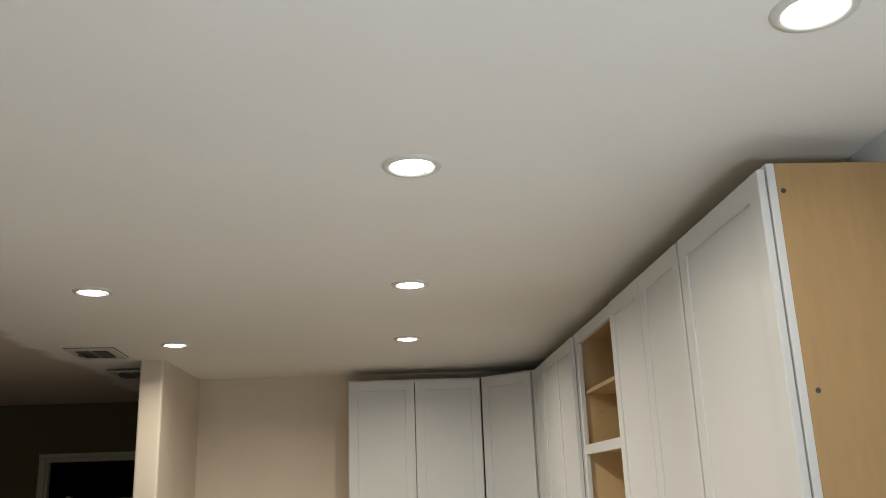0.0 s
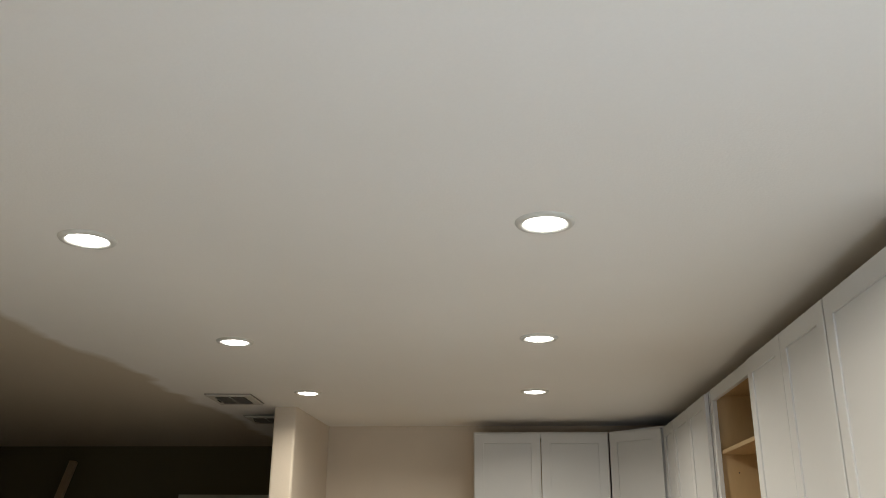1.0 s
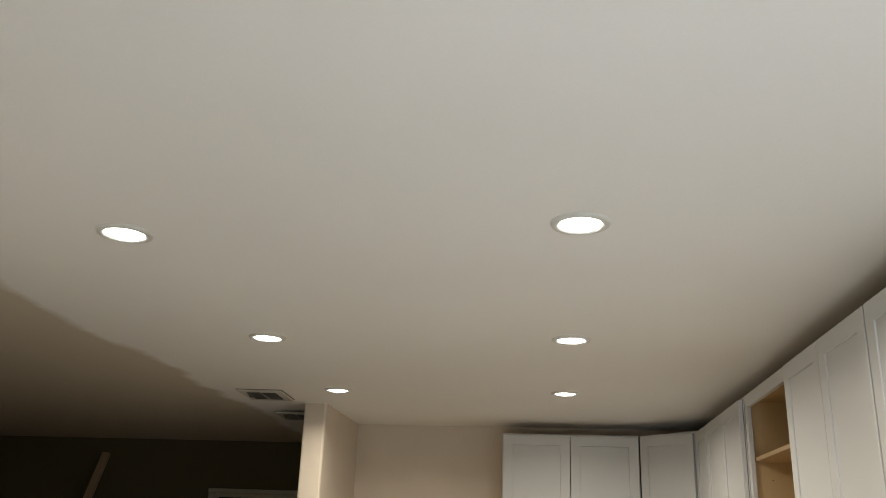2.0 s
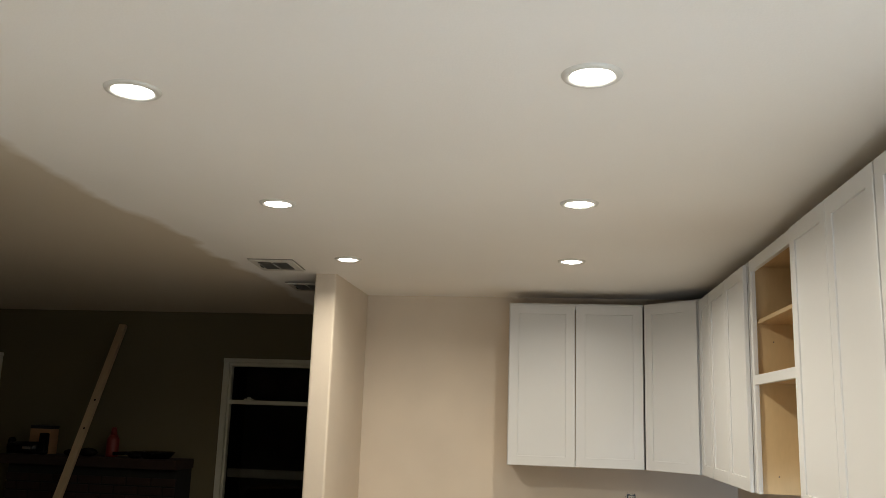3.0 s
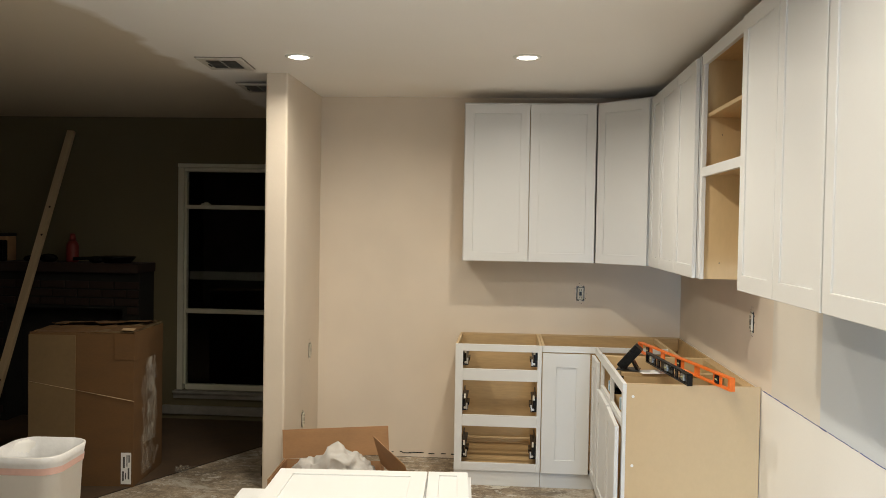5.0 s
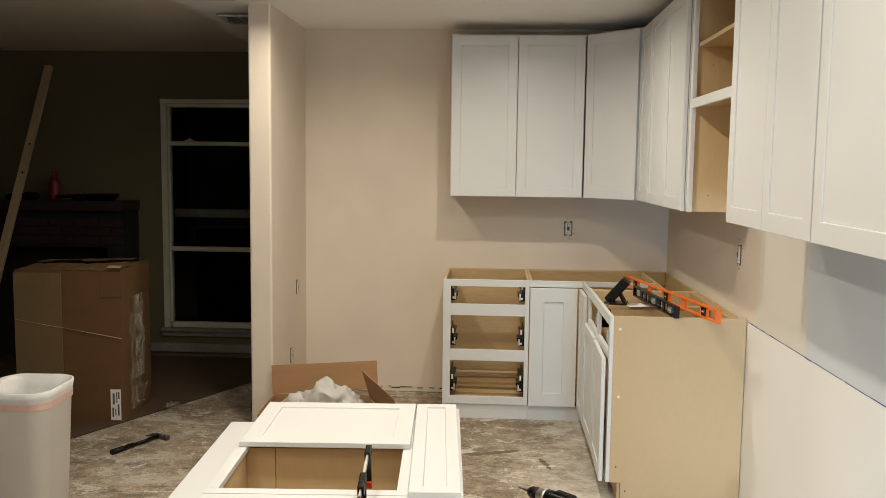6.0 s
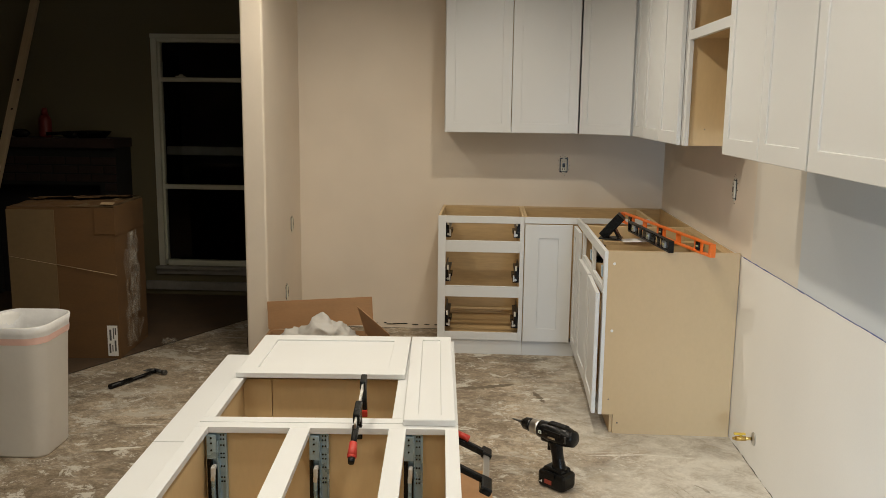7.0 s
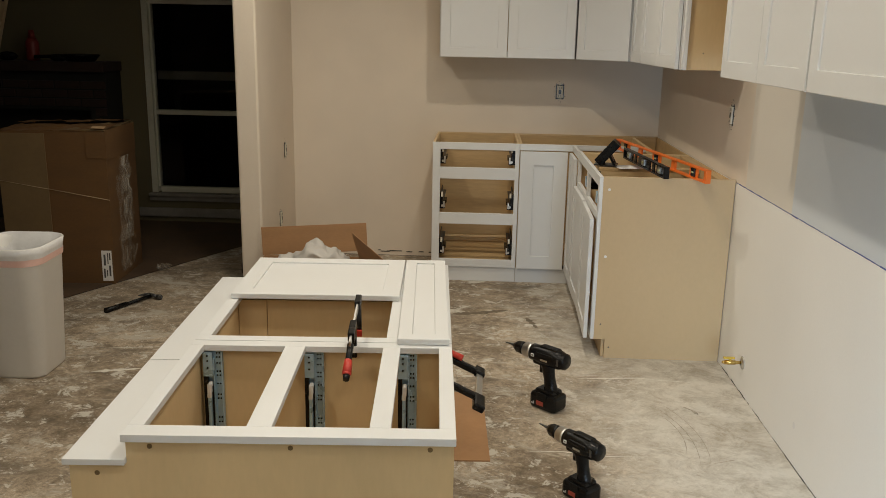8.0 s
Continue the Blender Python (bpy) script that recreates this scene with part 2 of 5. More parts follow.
def ceiling_paint():
    """White ceiling paint that stops at a rough edge short of an older tan coat."""
    m = material("ceiling_paint", (0.90, 0.885, 0.85), rough=0.85, var=0.02, scale=1.2, fine=150, bump=0.15)
    nt = m.node_tree
    b = nt.nodes["Principled BSDF"]
    old = b.inputs["Base Color"].links[0].from_socket
    tc = nt.nodes.new("ShaderNodeTexCoord")
    sep = nt.nodes.new("ShaderNodeSeparateXYZ")
    nt.links.new(tc.outputs["Object"], sep.inputs[0])
    n = nt.nodes.new("ShaderNodeTexNoise")
    n.inputs["Scale"].default_value, n.inputs["Detail"].default_value = 2.4, 5
    nt.links.new(tc.outputs["Object"], n.inputs["Vector"])
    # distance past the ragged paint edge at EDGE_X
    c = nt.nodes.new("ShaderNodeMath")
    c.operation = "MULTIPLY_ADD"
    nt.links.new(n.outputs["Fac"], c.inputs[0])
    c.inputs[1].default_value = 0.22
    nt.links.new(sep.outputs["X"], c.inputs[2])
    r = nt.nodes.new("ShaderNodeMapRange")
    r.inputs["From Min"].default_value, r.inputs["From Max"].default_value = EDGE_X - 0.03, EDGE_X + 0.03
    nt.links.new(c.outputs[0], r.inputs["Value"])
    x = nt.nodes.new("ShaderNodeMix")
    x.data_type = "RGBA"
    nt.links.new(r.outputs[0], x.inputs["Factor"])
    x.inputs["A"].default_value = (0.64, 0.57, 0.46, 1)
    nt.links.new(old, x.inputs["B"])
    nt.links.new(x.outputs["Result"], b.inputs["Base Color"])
    return m



CEILING = ceiling_paint()


# ---- helpers for meshes ----
def bm_box(bm, x0, x1, y0, y1, z0, z1, bevel=0.0, m=None):
    vs = [bm.verts.new(v) for v in ((x0, y0, z0), (x1, y0, z0), (x1, y1, z0), (x0, y1, z0), (x0, y0, z1), (x1, y0, z1), (x1, y1, z1), (x0, y1, z1))]
    fs = [bm.faces.new([vs[i] for i in q]) for q in ((3, 2, 1, 0), (4, 5, 6, 7), (0, 1, 5, 4), (1, 2, 6, 5), (2, 3, 7, 6), (3, 0, 4, 7))]
    if bevel:
        es = list({e for f in fs for e in f.edges})
        out = bmesh.ops.bevel(bm, geom=es, offset=bevel, segments=2, profile=0.5, affect="EDGES")
        vs = list({v for f in out["faces"] for v in f.verts} | {v for v in vs if v.is_valid})
    if m is not None:
        bmesh.ops.transform(bm, matrix=m, verts=vs)
    return vs


def bm_tube(bm, p0, p1, r0, r1=None, n=16, caps=True):
    """A tapered round bar from p0 to p1."""
    p0, p1 = Vector(p0), Vector(p1)
    r1 = r0 if r1 is None else r1
    q = (p1 - p0).to_track_quat("Z", "Y")
    rings = []
    for p, r in ((p0, r0), (p1, r1)):
        rings.append([bm.verts.new(p + q @ Vector((r * math.cos(a), r * math.sin(a), 0))) for a in (2 * math.pi * k / n for k in range(n))])
    for k in range(n):
        f = bm.faces.new((rings[0][k], rings[0][(k + 1) % n], rings[1][(k + 1) % n], rings[1][k]))
        f.smooth = True
    if caps:
        bm.faces.new(rings[0][::-1])
        bm.faces.new(rings[1])


def bm_turn(bm, profile, n=32, m=None):
    """A shape turned round z from (radius, height) pairs."""
    rings = []
    for r, z in profile:
        rings.append([bm.verts.new((r * math.cos(2 * math.pi * k / n), r * math.sin(2 * math.pi * k / n), z)) for k in range(n)])
    for a, b in zip(rings, rings[1:]):
        for k in range(n):
            f = bm.faces.new((a[k], a[(k + 1) % n], b[(k + 1) % n], b[k]))
            f.smooth = True
    if m is not None:
        bmesh.ops.transform(bm, matrix=m, verts=[v for r in rings for v in r])
    return rings


def bm_plate(bm, outline, z0, z1, holes=(), m=None):
    """An upright-sided plate with an outline in x, y from z0 to z1."""
    lo = [bm.verts.new((x, y, z0)) for x, y in outline]
    hi = [bm.verts.new((x, y, z1)) for x, y in outline]
    n = len(outline)
    bm.faces.new(lo[::-1])
    bm.faces.new(hi)
    for k in range(n):
        bm.faces.new((lo[k], lo[(k + 1) % n], hi[(k + 1) % n], hi[k]))
    if m is not None:
        bmesh.ops.transform(bm, matrix=m, verts=lo + hi)
    return lo + hi


def part(name, bm, mat, parent=None, label="", m=None):
    """Links a bmesh as one mesh object under a thing or a part."""
    bmesh.ops.recalc_face_normals(bm, faces=bm.faces)
    me = bpy.data.meshes.new(name)
    bm.to_mesh(me)
    bm.free()
    me.materials.append(mat)
    ob = new(name, me)
    if parent is not None:
        ob.parent = parent
    if m is not None:
        ob.matrix_basis = m
    if label:
        ob["label"] = label
    return ob


def slab(name, x, y, z, mat, parent=None, label="", bevel=0.0015, m=None):
    bm = bmesh.new()
    bm_box(bm, x[0], x[1], y[0], y[1], z[0], z[1], bevel)
    return part(name, bm, mat, parent, label, m)


def thing(name, label, category, m=None, group="", kind=""):
    ob = new(name)
    ob.empty_display_size = 0.1
    if m is not None:
        ob.matrix_basis = m
    return tagged(ob, label, category, group, kind)


def structure(name, bm, mat, label, category="structure"):
    return tagged(part(name, bm, mat), label, category, kind="structure")


def wall(name, x, y, z, mat, label):
    bm = bmesh.new()
    bm_box(bm, x[0], x[1], y[0], y[1], z[0], z[1])
    return structure(name, bm, mat, label, "wall")


# ---- floor, walls, ceiling ----
XW, YS = -7.2, -8.6          # west end and south end of the whole space
FAR = 0.9                    # wall with the windows, beyond the wing wall
bm = bmesh.new()
bm_box(bm, XW - 0.2, 0.2, YS - 0.2, FAR + 0.3, FLOOR - 0.2, FLOOR)
structure("floor", bm, CONCRETE, "bare stained concrete slab with plaster smears and scrapes", "floor")

bm = bmesh.new()
nx, ny = 36, 46
grid = {}
for i in range(nx + 1):
    for j in range(ny + 1):
        x = XW - 0.2 + (0.2 - XW + 0.2) * i / nx
        y = YS - 0.2 + (FAR + 0.5 - YS) * j / ny
        sag = 0.042 * max(0.0, min(1.0, (-2.7 - x) / 0.4)) * max(0.0, min(1.0, (y + 1.5) / 2.4))
        for k, h in enumerate((CEIL - sag, CEIL + 0.15)):
            grid[i, j, k] = bm.verts.new((x, y, h))
for i in range(nx):
    for j in range(ny):
        for k in (0, 1):
            q = [grid[i, j, k], grid[i + 1, j, k], grid[i + 1, j + 1, k], grid[i, j + 1, k]]
            bm.faces.new(q)
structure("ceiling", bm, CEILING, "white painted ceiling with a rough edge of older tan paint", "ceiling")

# brown floor covering, its colour lowered to carry the room's dimness
OLD_FLOOR = material("darkened_brown_floor", (0.070, 0.043, 0.024), rough=0.7, var=0.35, scale=5, fine=45, bump=0.1)
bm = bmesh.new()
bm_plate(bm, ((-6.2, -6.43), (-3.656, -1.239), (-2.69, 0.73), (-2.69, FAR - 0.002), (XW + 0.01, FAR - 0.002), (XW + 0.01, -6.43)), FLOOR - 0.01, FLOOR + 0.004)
structure("floor_living", bm, OLD_FLOOR, "brown floor covering, colour lowered for the dimness of the unlit living room", "floor")
wall("wall_north", (-2.54, 0.12), (0.0, 0.12), (FLOOR, CEIL + 0.02), WALL, "beige painted kitchen wall behind the cabinets")
wall("wall_east", (0.0, 0.14), (-2.06, 0.12), (0.868, CEIL + 0.02), WALL, "beige painted kitchen wall above a chalk line")
wall("wall_east_primed", (0.0, 0.14), (-2.66, -2.06), (0.868, CEIL + 0.02), PALE_PRIMER, "strip of pale primed wall above a chalk line")
wall("wall_east_grey", (0.0, 0.14), (YS, -2.66), (0.868, CEIL + 0.02), PRIMER, "blue-grey primed kitchen wall above a chalk line")
wall("wall_east_low", (-0.001, 0.14), (YS, 0.0), (FLOOR, 0.866), BOARD_WHITE, "pale drywall below the chalk line of the kitchen wall")
# unseen closing wall, made white to bounce light back into the kitchen
wall("wall_south", (XW, 0.14), (YS - 0.14, YS), (FLOOR, CEIL + 0.02), BOARD_WHITE, "unseen plain closing wall behind the camera, white for bounce light")
# added out of view: blocks kitchen light from the living room
wall("light_blocker_west", (-3.6, -3.45), (YS, -3.9), (FLOOR, CEIL + 0.02), BOARD_WHITE, "unseen panel added beside the camera to keep light from the living room")
wall("wall_west", (XW - 0.14, XW), (YS, FAR), (FLOOR, CEIL + 0.02), DARK_WALL, "plain olive wall, colour darkened for the unlit living room")

bm = bmesh.new()
bm_box(bm, -2.675, -2.54, -0.93, FAR, FLOOR, CEIL + 0.02, 0.012)
structure("wall_wing", bm, WALL, "beige painted wing wall that ends in a bare corner", "wall")

# window wall with two real openings
WINDOWS = ((-3.905, -2.98), (-6.9, -5.96))
WZ = (0.215, 2.062)
edges = [XW, WINDOWS[1][0], WINDOWS[1][1], WINDOWS[0][0], WINDOWS[0][1], -2.675]
bm = bmesh.new()
for k in range(5):
    if k % 2 == 0:
        bm_box(bm, edges[k], edges[k + 1], FAR, FAR + 0.16, FLOOR, CEIL + 0.02)
    else:
        bm_box(bm, edges[k], edges[k + 1], FAR, FAR + 0.16, FLOOR, WZ[0])
        bm_box(bm, edges[k], edges[k + 1], FAR, FAR + 0.16, WZ[1], CEIL + 0.02)
structure("wall_far", bm, DARK_WALL, "olive living room wall with two tall windows, colour darkened for the unlit room", "wall")


def window(name, x0, x1):
    w = thing(name, "tall white sash window, black night outside", "window", pose(0, FAR, 0), kind="structure")
    t = 0.022
    for nm, xs, zs in (("window_frame", (x0 - 0.026, x0 + t), WZ), ("window_frame", (x1 - t, x1 + 0.026), WZ),
                       ("window_frame", (x0 - 0.03, x1 + 0.03), (WZ[1] + 0.001, WZ[1] + 0.034))):
        slab(nm, xs, (-0.022, 0.1), zs, DIM_TRIM, w, bevel=0.004)
    for xs in ((x0 + t, x0 + t + 0.018), (x1 - t - 0.018, x1 - t)):
        slab("sash_stile", xs, (0.004, 0.06), (WZ[0] + 0.045, WZ[1] - 0.032), DIM_TRIM, w, bevel=0.003)
    slab("window_head", (x0 + t, x1 - t), (-0.01, 0.1), (WZ[1] - 0.03, WZ[1]), DIM_TRIM, w, bevel=0.004)
    t += 0.018
    for z, h in ((1.738, 0.017), (0.872, 0.019)):
        slab("sash_rail", (x0 + t, x1 - t), (0.0, 0.06), (z - h, z + h), DIM_TRIM, w, bevel=0.004)
    slab("sash_bottom", (x0 + t, x1 - t), (0.0, 0.06), (WZ[0], WZ[0] + 0.045), DIM_TRIM, w, bevel=0.004)
    # sill and apron in grey, dimmed by colour
    slab("window_sill", (x0 - 0.05, x1 + 0.05), (-0.055, 0.02), (WZ[0] - 0.03, WZ[0] - 0.002), DULL_GREY, w, bevel=0.008)
    slab("apron", (x0 - 0.05, x1 + 0.05), (-0.032, 0.0), (WZ[0] - 0.07, WZ[0] - 0.032), DULL_GREY, w, bevel=0.004)
    slab("latch", (x0 + 0.17, x0 + 0.25), (-0.025, 0.0), (1.756, 1.768), DIM_TRIM, w, "white sash lock", bevel=0.004)
    slab("latch_lever", (x0 + 0.2, x0 + 0.23), (-0.03, -0.01), (1.7685, 1.779), DIM_TRIM, w, bevel=0.003)
    for z0, z1 in ((WZ[0] + 0.045, 0.853), (0.891, 1.721), (1.755, WZ[1] - 0.03)):
        p = slab("pane", (x0 + t, x1 - t), (0.03, 0.034), (z0, z1), DARK_GLASS, w, bevel=0)
    # rail of an outer storm frame behind the middle pane
    slab("storm_rail", (x0 + t, x1 - t), (0.075, 0.095), (1.13, 1.20), DULL_GREY, w, bevel=0.004)
    return w


window("window_1", *WINDOWS[0])
window("window_2", *WINDOWS[1])
wall("backdrop", (XW - 1, 0.5), (3.0, 3.05), (-0.5, 4.0), NIGHT, "black night outside the windows")
# white baseboard drawn grey in place of dim light
bm = bmesh.new()
bm_box(bm, -4.05, -2.68, FAR - 0.03, FAR, FLOOR + 0.045, FLOOR + 0.118, 0.006)
structure("baseboard", bm, DULL_GREY, "white baseboard along the living room wall, greyed for the dim light there", "baseboard")
chalk_rnd = random.Random(4)
bm = bmesh.new()
y = -1.93
while y > -6.5:
    ln = 0.015 + 0.06 * chalk_rnd.random()
    h = 0.0008 + 0.0016 * chalk_rnd.random() ** 2
    z = 0.8676 + 0.0006 * chalk_rnd.uniform(-1, 1)
    bm_box(bm, -0.0022, 0.003, y - ln, y, z - h, z + h)
    y -= ln + (0.02 * chalk_rnd.random() if chalk_rnd.random() < 0.35 else 0.0)
structure("chalk_line", bm, CHALK, "snapped blue chalk line across the wall", "chalk line")


# ---- recessed lights and vents ----
def downlight():
    d = thing("recessed_light", "round white recessed LED ceiling light, switched on", "ceiling light", group="kitchen ceiling lights")
    bm = bmesh.new()
    bm_turn(bm, ((0.0515, 0.012), (0.0535, -0.003), (0.060, -0.008), (0.073, -0.006), (0.077, 0.001)), 40)
    part("trim_ring", bm, TRIM_WHITE, d)
    bm = bmesh.new()
    bm_turn(bm, ((0.0001, -0.0115), (0.03, -0.0105), (0.044, -0.0075), (0.050, -0.003), (0.052, 0.001), (0.052, 0.004), (0.0001, 0.004)), 40)
    part("lens", bm, GLOW, d, "glowing frosted lens")
    return d


first = downlight()
first.matrix_basis = pose(*LAMPS[0], CEIL)
for lx, ly in LAMPS[1:]:
    copy_thing(first, pose(lx, ly, CEIL))


def vent(m, label):
    v = thing("ceiling_vent", label, "vent", m, "ceiling vents")
    hx, hy, e = 0.125, 0.165, 0.042
    for xs, ys in (((-hx, hx), (-hy, -hy + e)), ((-hx, hx), (hy - e, hy)), ((-hx, -hx + e), (-hy + e, hy - e)), ((hx - e, hx), (-hy + e, hy - e))):
        slab("frame", xs, ys, (-0.012, 0.0), VENT_WHITE, v, bevel=0.003)
    slab("rim", (-hx - 0.006, hx + 0.006), (-hy - 0.006, hy + 0.006), (-0.004, -0.0005), DULL_GREY, v, bevel=0)
    slab("backing", (-hx + e, hx - e), (-hy + e, hy - e), (-0.006, -0.0045), BLACK, v, bevel=0)
    slab("damper_lever", (-hx + 0.03, -hx + 0.036), (-0.02, 0.05), (-0.016, -0.012), BLACK, v, bevel=0)
    slab("divider", (-0.005, 0.005), (-hy + e, hy - e), (-0.014, -0.006), VENT_WHITE, v, bevel=0)
    for k in range(6):
        y = -hy + e + 0.02 + k * 0.038
        slab("slat", (-hx + e, hx - e), (-0.011, 0.011), (-0.001, 0.0005), DULL_GREY, v, bevel=0, m=pose(0, y, -0.01, 38))
    return v


vent(pose(-2.815, -1.25, CEIL - 0.001, 0, 0, 4), "square white louvred ceiling vent beside the wing wall")
vent(pose(-2.83, -0.49, CEIL - 0.014, 0, 0, 4), "dim louvred ceiling vent beyond the wing wall")


# ---- cabinets ----
def shaker(name, x, z, y, mat, parent, label="", rail=0.06, m=None):
    """A five-piece shaker front facing -y: a square-edged frame round a recessed panel."""
    b = 0.002
    bm = bmesh.new()
    loops = []
    for d, yy in ((b, y[1]), (0, y[1] - b), (0, y[0] + b), (b, y[0]), (rail, y[0]), (rail + 0.0015, y[0] + 0.0015), (rail + 0.0015, y[1])):
        loops.append([bm.verts.new(v) for v in ((x[0] + d, yy, z[0] + d), (x[1] - d, yy, z[0] + d), (x[1] - d, yy, z[1] - d), (x[0] + d, yy, z[1] - d))])
    for a, c in zip(loops, loops[1:] + loops[:1]):
        for k in range(4):
            bm.faces.new((a[k], a[(k + 1) % 4], c[(k + 1) % 4], c[k]))
    d = part(name, bm, mat, parent, label, m)
    r = rail + 0.0018
    slab("panel", (x[0] + r, x[1] - r), (y[0] + 0.006, y[1] - 0.004), (z[0] + r, z[1] - r), mat, d, bevel=0)
    return d


def screw(parent, p, axis, mat=None, r=0.006):
    """A countersunk screw head at p that faces along axis."""
    bm = bmesh.new()
    p, a = Vector(p), Vector(axis)
    bm_tube(bm, p - a * 0.004, p + a * 0.0012, r, r * 0.75, 12)
    bm_tube(bm, p + a * 0.0012, p + a * 0.0016, r * 0.4, r * 0.3, 4)
    return part("screw", bm, mat or DARK_STEEL, parent)


SCREW_BRASS = material("dull_brass_screw", (0.20, 0.14, 0.07), rough=0.4, metal=0.8)
UZ0, UZ1, UD = 1.384, 2.438, 0.305
EAST = lambda y: pose(0, y, 0, 0, 0, -90)   # a unit against the east wall that starts at y and runs south


def wall_cabinet(m, w, doors, label, end_panel=False):
    c = thing("wall_cabinet", label, "cabinet", m, "kitchen wall cabinets")
    slab("side", (0, 0.016), (-UD + 0.019, -0.002), (UZ0, UZ1), PLY, c)
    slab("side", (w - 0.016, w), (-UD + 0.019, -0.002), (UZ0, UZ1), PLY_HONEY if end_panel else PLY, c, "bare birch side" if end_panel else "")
    slab("top", (0.016, w - 0.016), (-UD + 0.019, -0.002), (UZ1 - 0.03, UZ1 - 0.014), PLY, c)
    slab("bottom", (0.016, w - 0.016), (-UD + 0.019, -0.002), (UZ0 + 0.012, UZ0 + 0.028), WHITE, c)
    slab("back", (0.016, w - 0.016), (-0.012, -0.003), (UZ0 + 0.028, UZ1 - 0.03), PLY, c)
    for xs, zs in (((0, 0.038), (UZ0, UZ1)), ((w - 0.038, w), (UZ0, UZ1)), ((0.038, w - 0.038), (UZ1 - 0.04, UZ1)), ((0.038, w - 0.038), (UZ0, UZ0 + 0.04))):
        slab("face_frame", xs, (-UD, -UD + 0.019), zs, WHITE, c)
    for k in range(doors):
        a = 0.004 + (w - 0.008) * k / doors
        b = 0.004 + (w - 0.008) * (k + 1) / doors
        shaker("door", (a + 0.002, b - 0.002), (UZ0 + 0.001, UZ1 - 0.013), (-UD - 0.022, -UD - 0.002), WHITE, c)
    if end_panel:
        for y, z in ((-0.272, 2.37), (-0.23, 1.62), (-0.262, 1.91)):
            screw(c, (w, y, z), (1, 0, 0), SCREW_BRASS if z < 1.7 else None, 0.008)
    return c


wall_cabinet(pose(-1.503, 0, 0), 0.874, 2, "white two-door shaker wall cabinet on the beige wall")
wall_cabinet(EAST(-0.632), 0.332, 1, "narrow white one-door shaker wall cabinet")
wall_cabinet(EAST(-0.966), 0.905, 2, "white two-door shaker wall cabinet beside the open shelf unit")
wall_cabinet(EAST(-2.668), 0.876, 2, "white two-door shaker wall cabinet over the primed wall")
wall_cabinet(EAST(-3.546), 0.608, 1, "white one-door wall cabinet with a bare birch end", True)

# diagonal corner unit
cc = thing("corner_wall_cabinet", "white diagonal corner wall cabinet with one shaker door", "cabinet", pose(0, 0, 0))
bm = bmesh.new()
bm_plate(bm, ((-0.002, -0.002), (-0.619, -0.002), (-0.619, -UD), (-UD, -0.628), (-0.002, -0.628)), UZ0, UZ1)
part("body", bm, WHITE, cc)
dl = math.hypot(0.619 - UD, 0.628 - UD)
mm = pose(-0.619, -UD, 0, 0, 0, -math.degrees(math.atan2(0.628 - UD, 0.619 - UD)))
shaker("door", (0.014, dl - 0.03), (UZ0 + 0.001, UZ1 - 0.013), (-0.022, -0.002), WHITE, cc, m=mm)

# open shelf unit
W = 0.768
sc = thing("open_wall_cabinet", "white face-framed wall cabinet with open birch shelves", "cabinet", EAST(-1.897))
slab("side", (0, 0.016), (-UD + 0.019, -0.002), (UZ0, UZ1), PLY, sc)
slab("side", (W - 0.016, W), (-UD + 0.019, -0.002), (UZ0, UZ1), PLY, sc)
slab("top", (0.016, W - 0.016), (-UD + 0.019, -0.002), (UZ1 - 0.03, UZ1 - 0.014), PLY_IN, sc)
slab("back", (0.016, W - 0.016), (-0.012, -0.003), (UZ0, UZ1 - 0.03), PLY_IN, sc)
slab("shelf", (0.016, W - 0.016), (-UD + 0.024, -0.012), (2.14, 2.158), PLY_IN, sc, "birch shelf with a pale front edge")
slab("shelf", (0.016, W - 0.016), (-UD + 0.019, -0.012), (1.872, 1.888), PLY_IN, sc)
for xs, zs in (((0, 0.04), (UZ0, UZ1)), ((W - 0.04, W), (UZ0, UZ1)), ((0.04, W - 0.04), (UZ1 - 0.055, UZ1)), ((0.04, W - 0.04), (1.862, 1.905))):
    slab("face_frame", xs, (-UD, -UD + 0.019), zs, WHITE, sc)
for z in (2.06, 1.46):
    screw(sc, (0.016, -0.21, z), (1, 0, 0), r=0.004)

BT, TOE = 0.868, 0.062


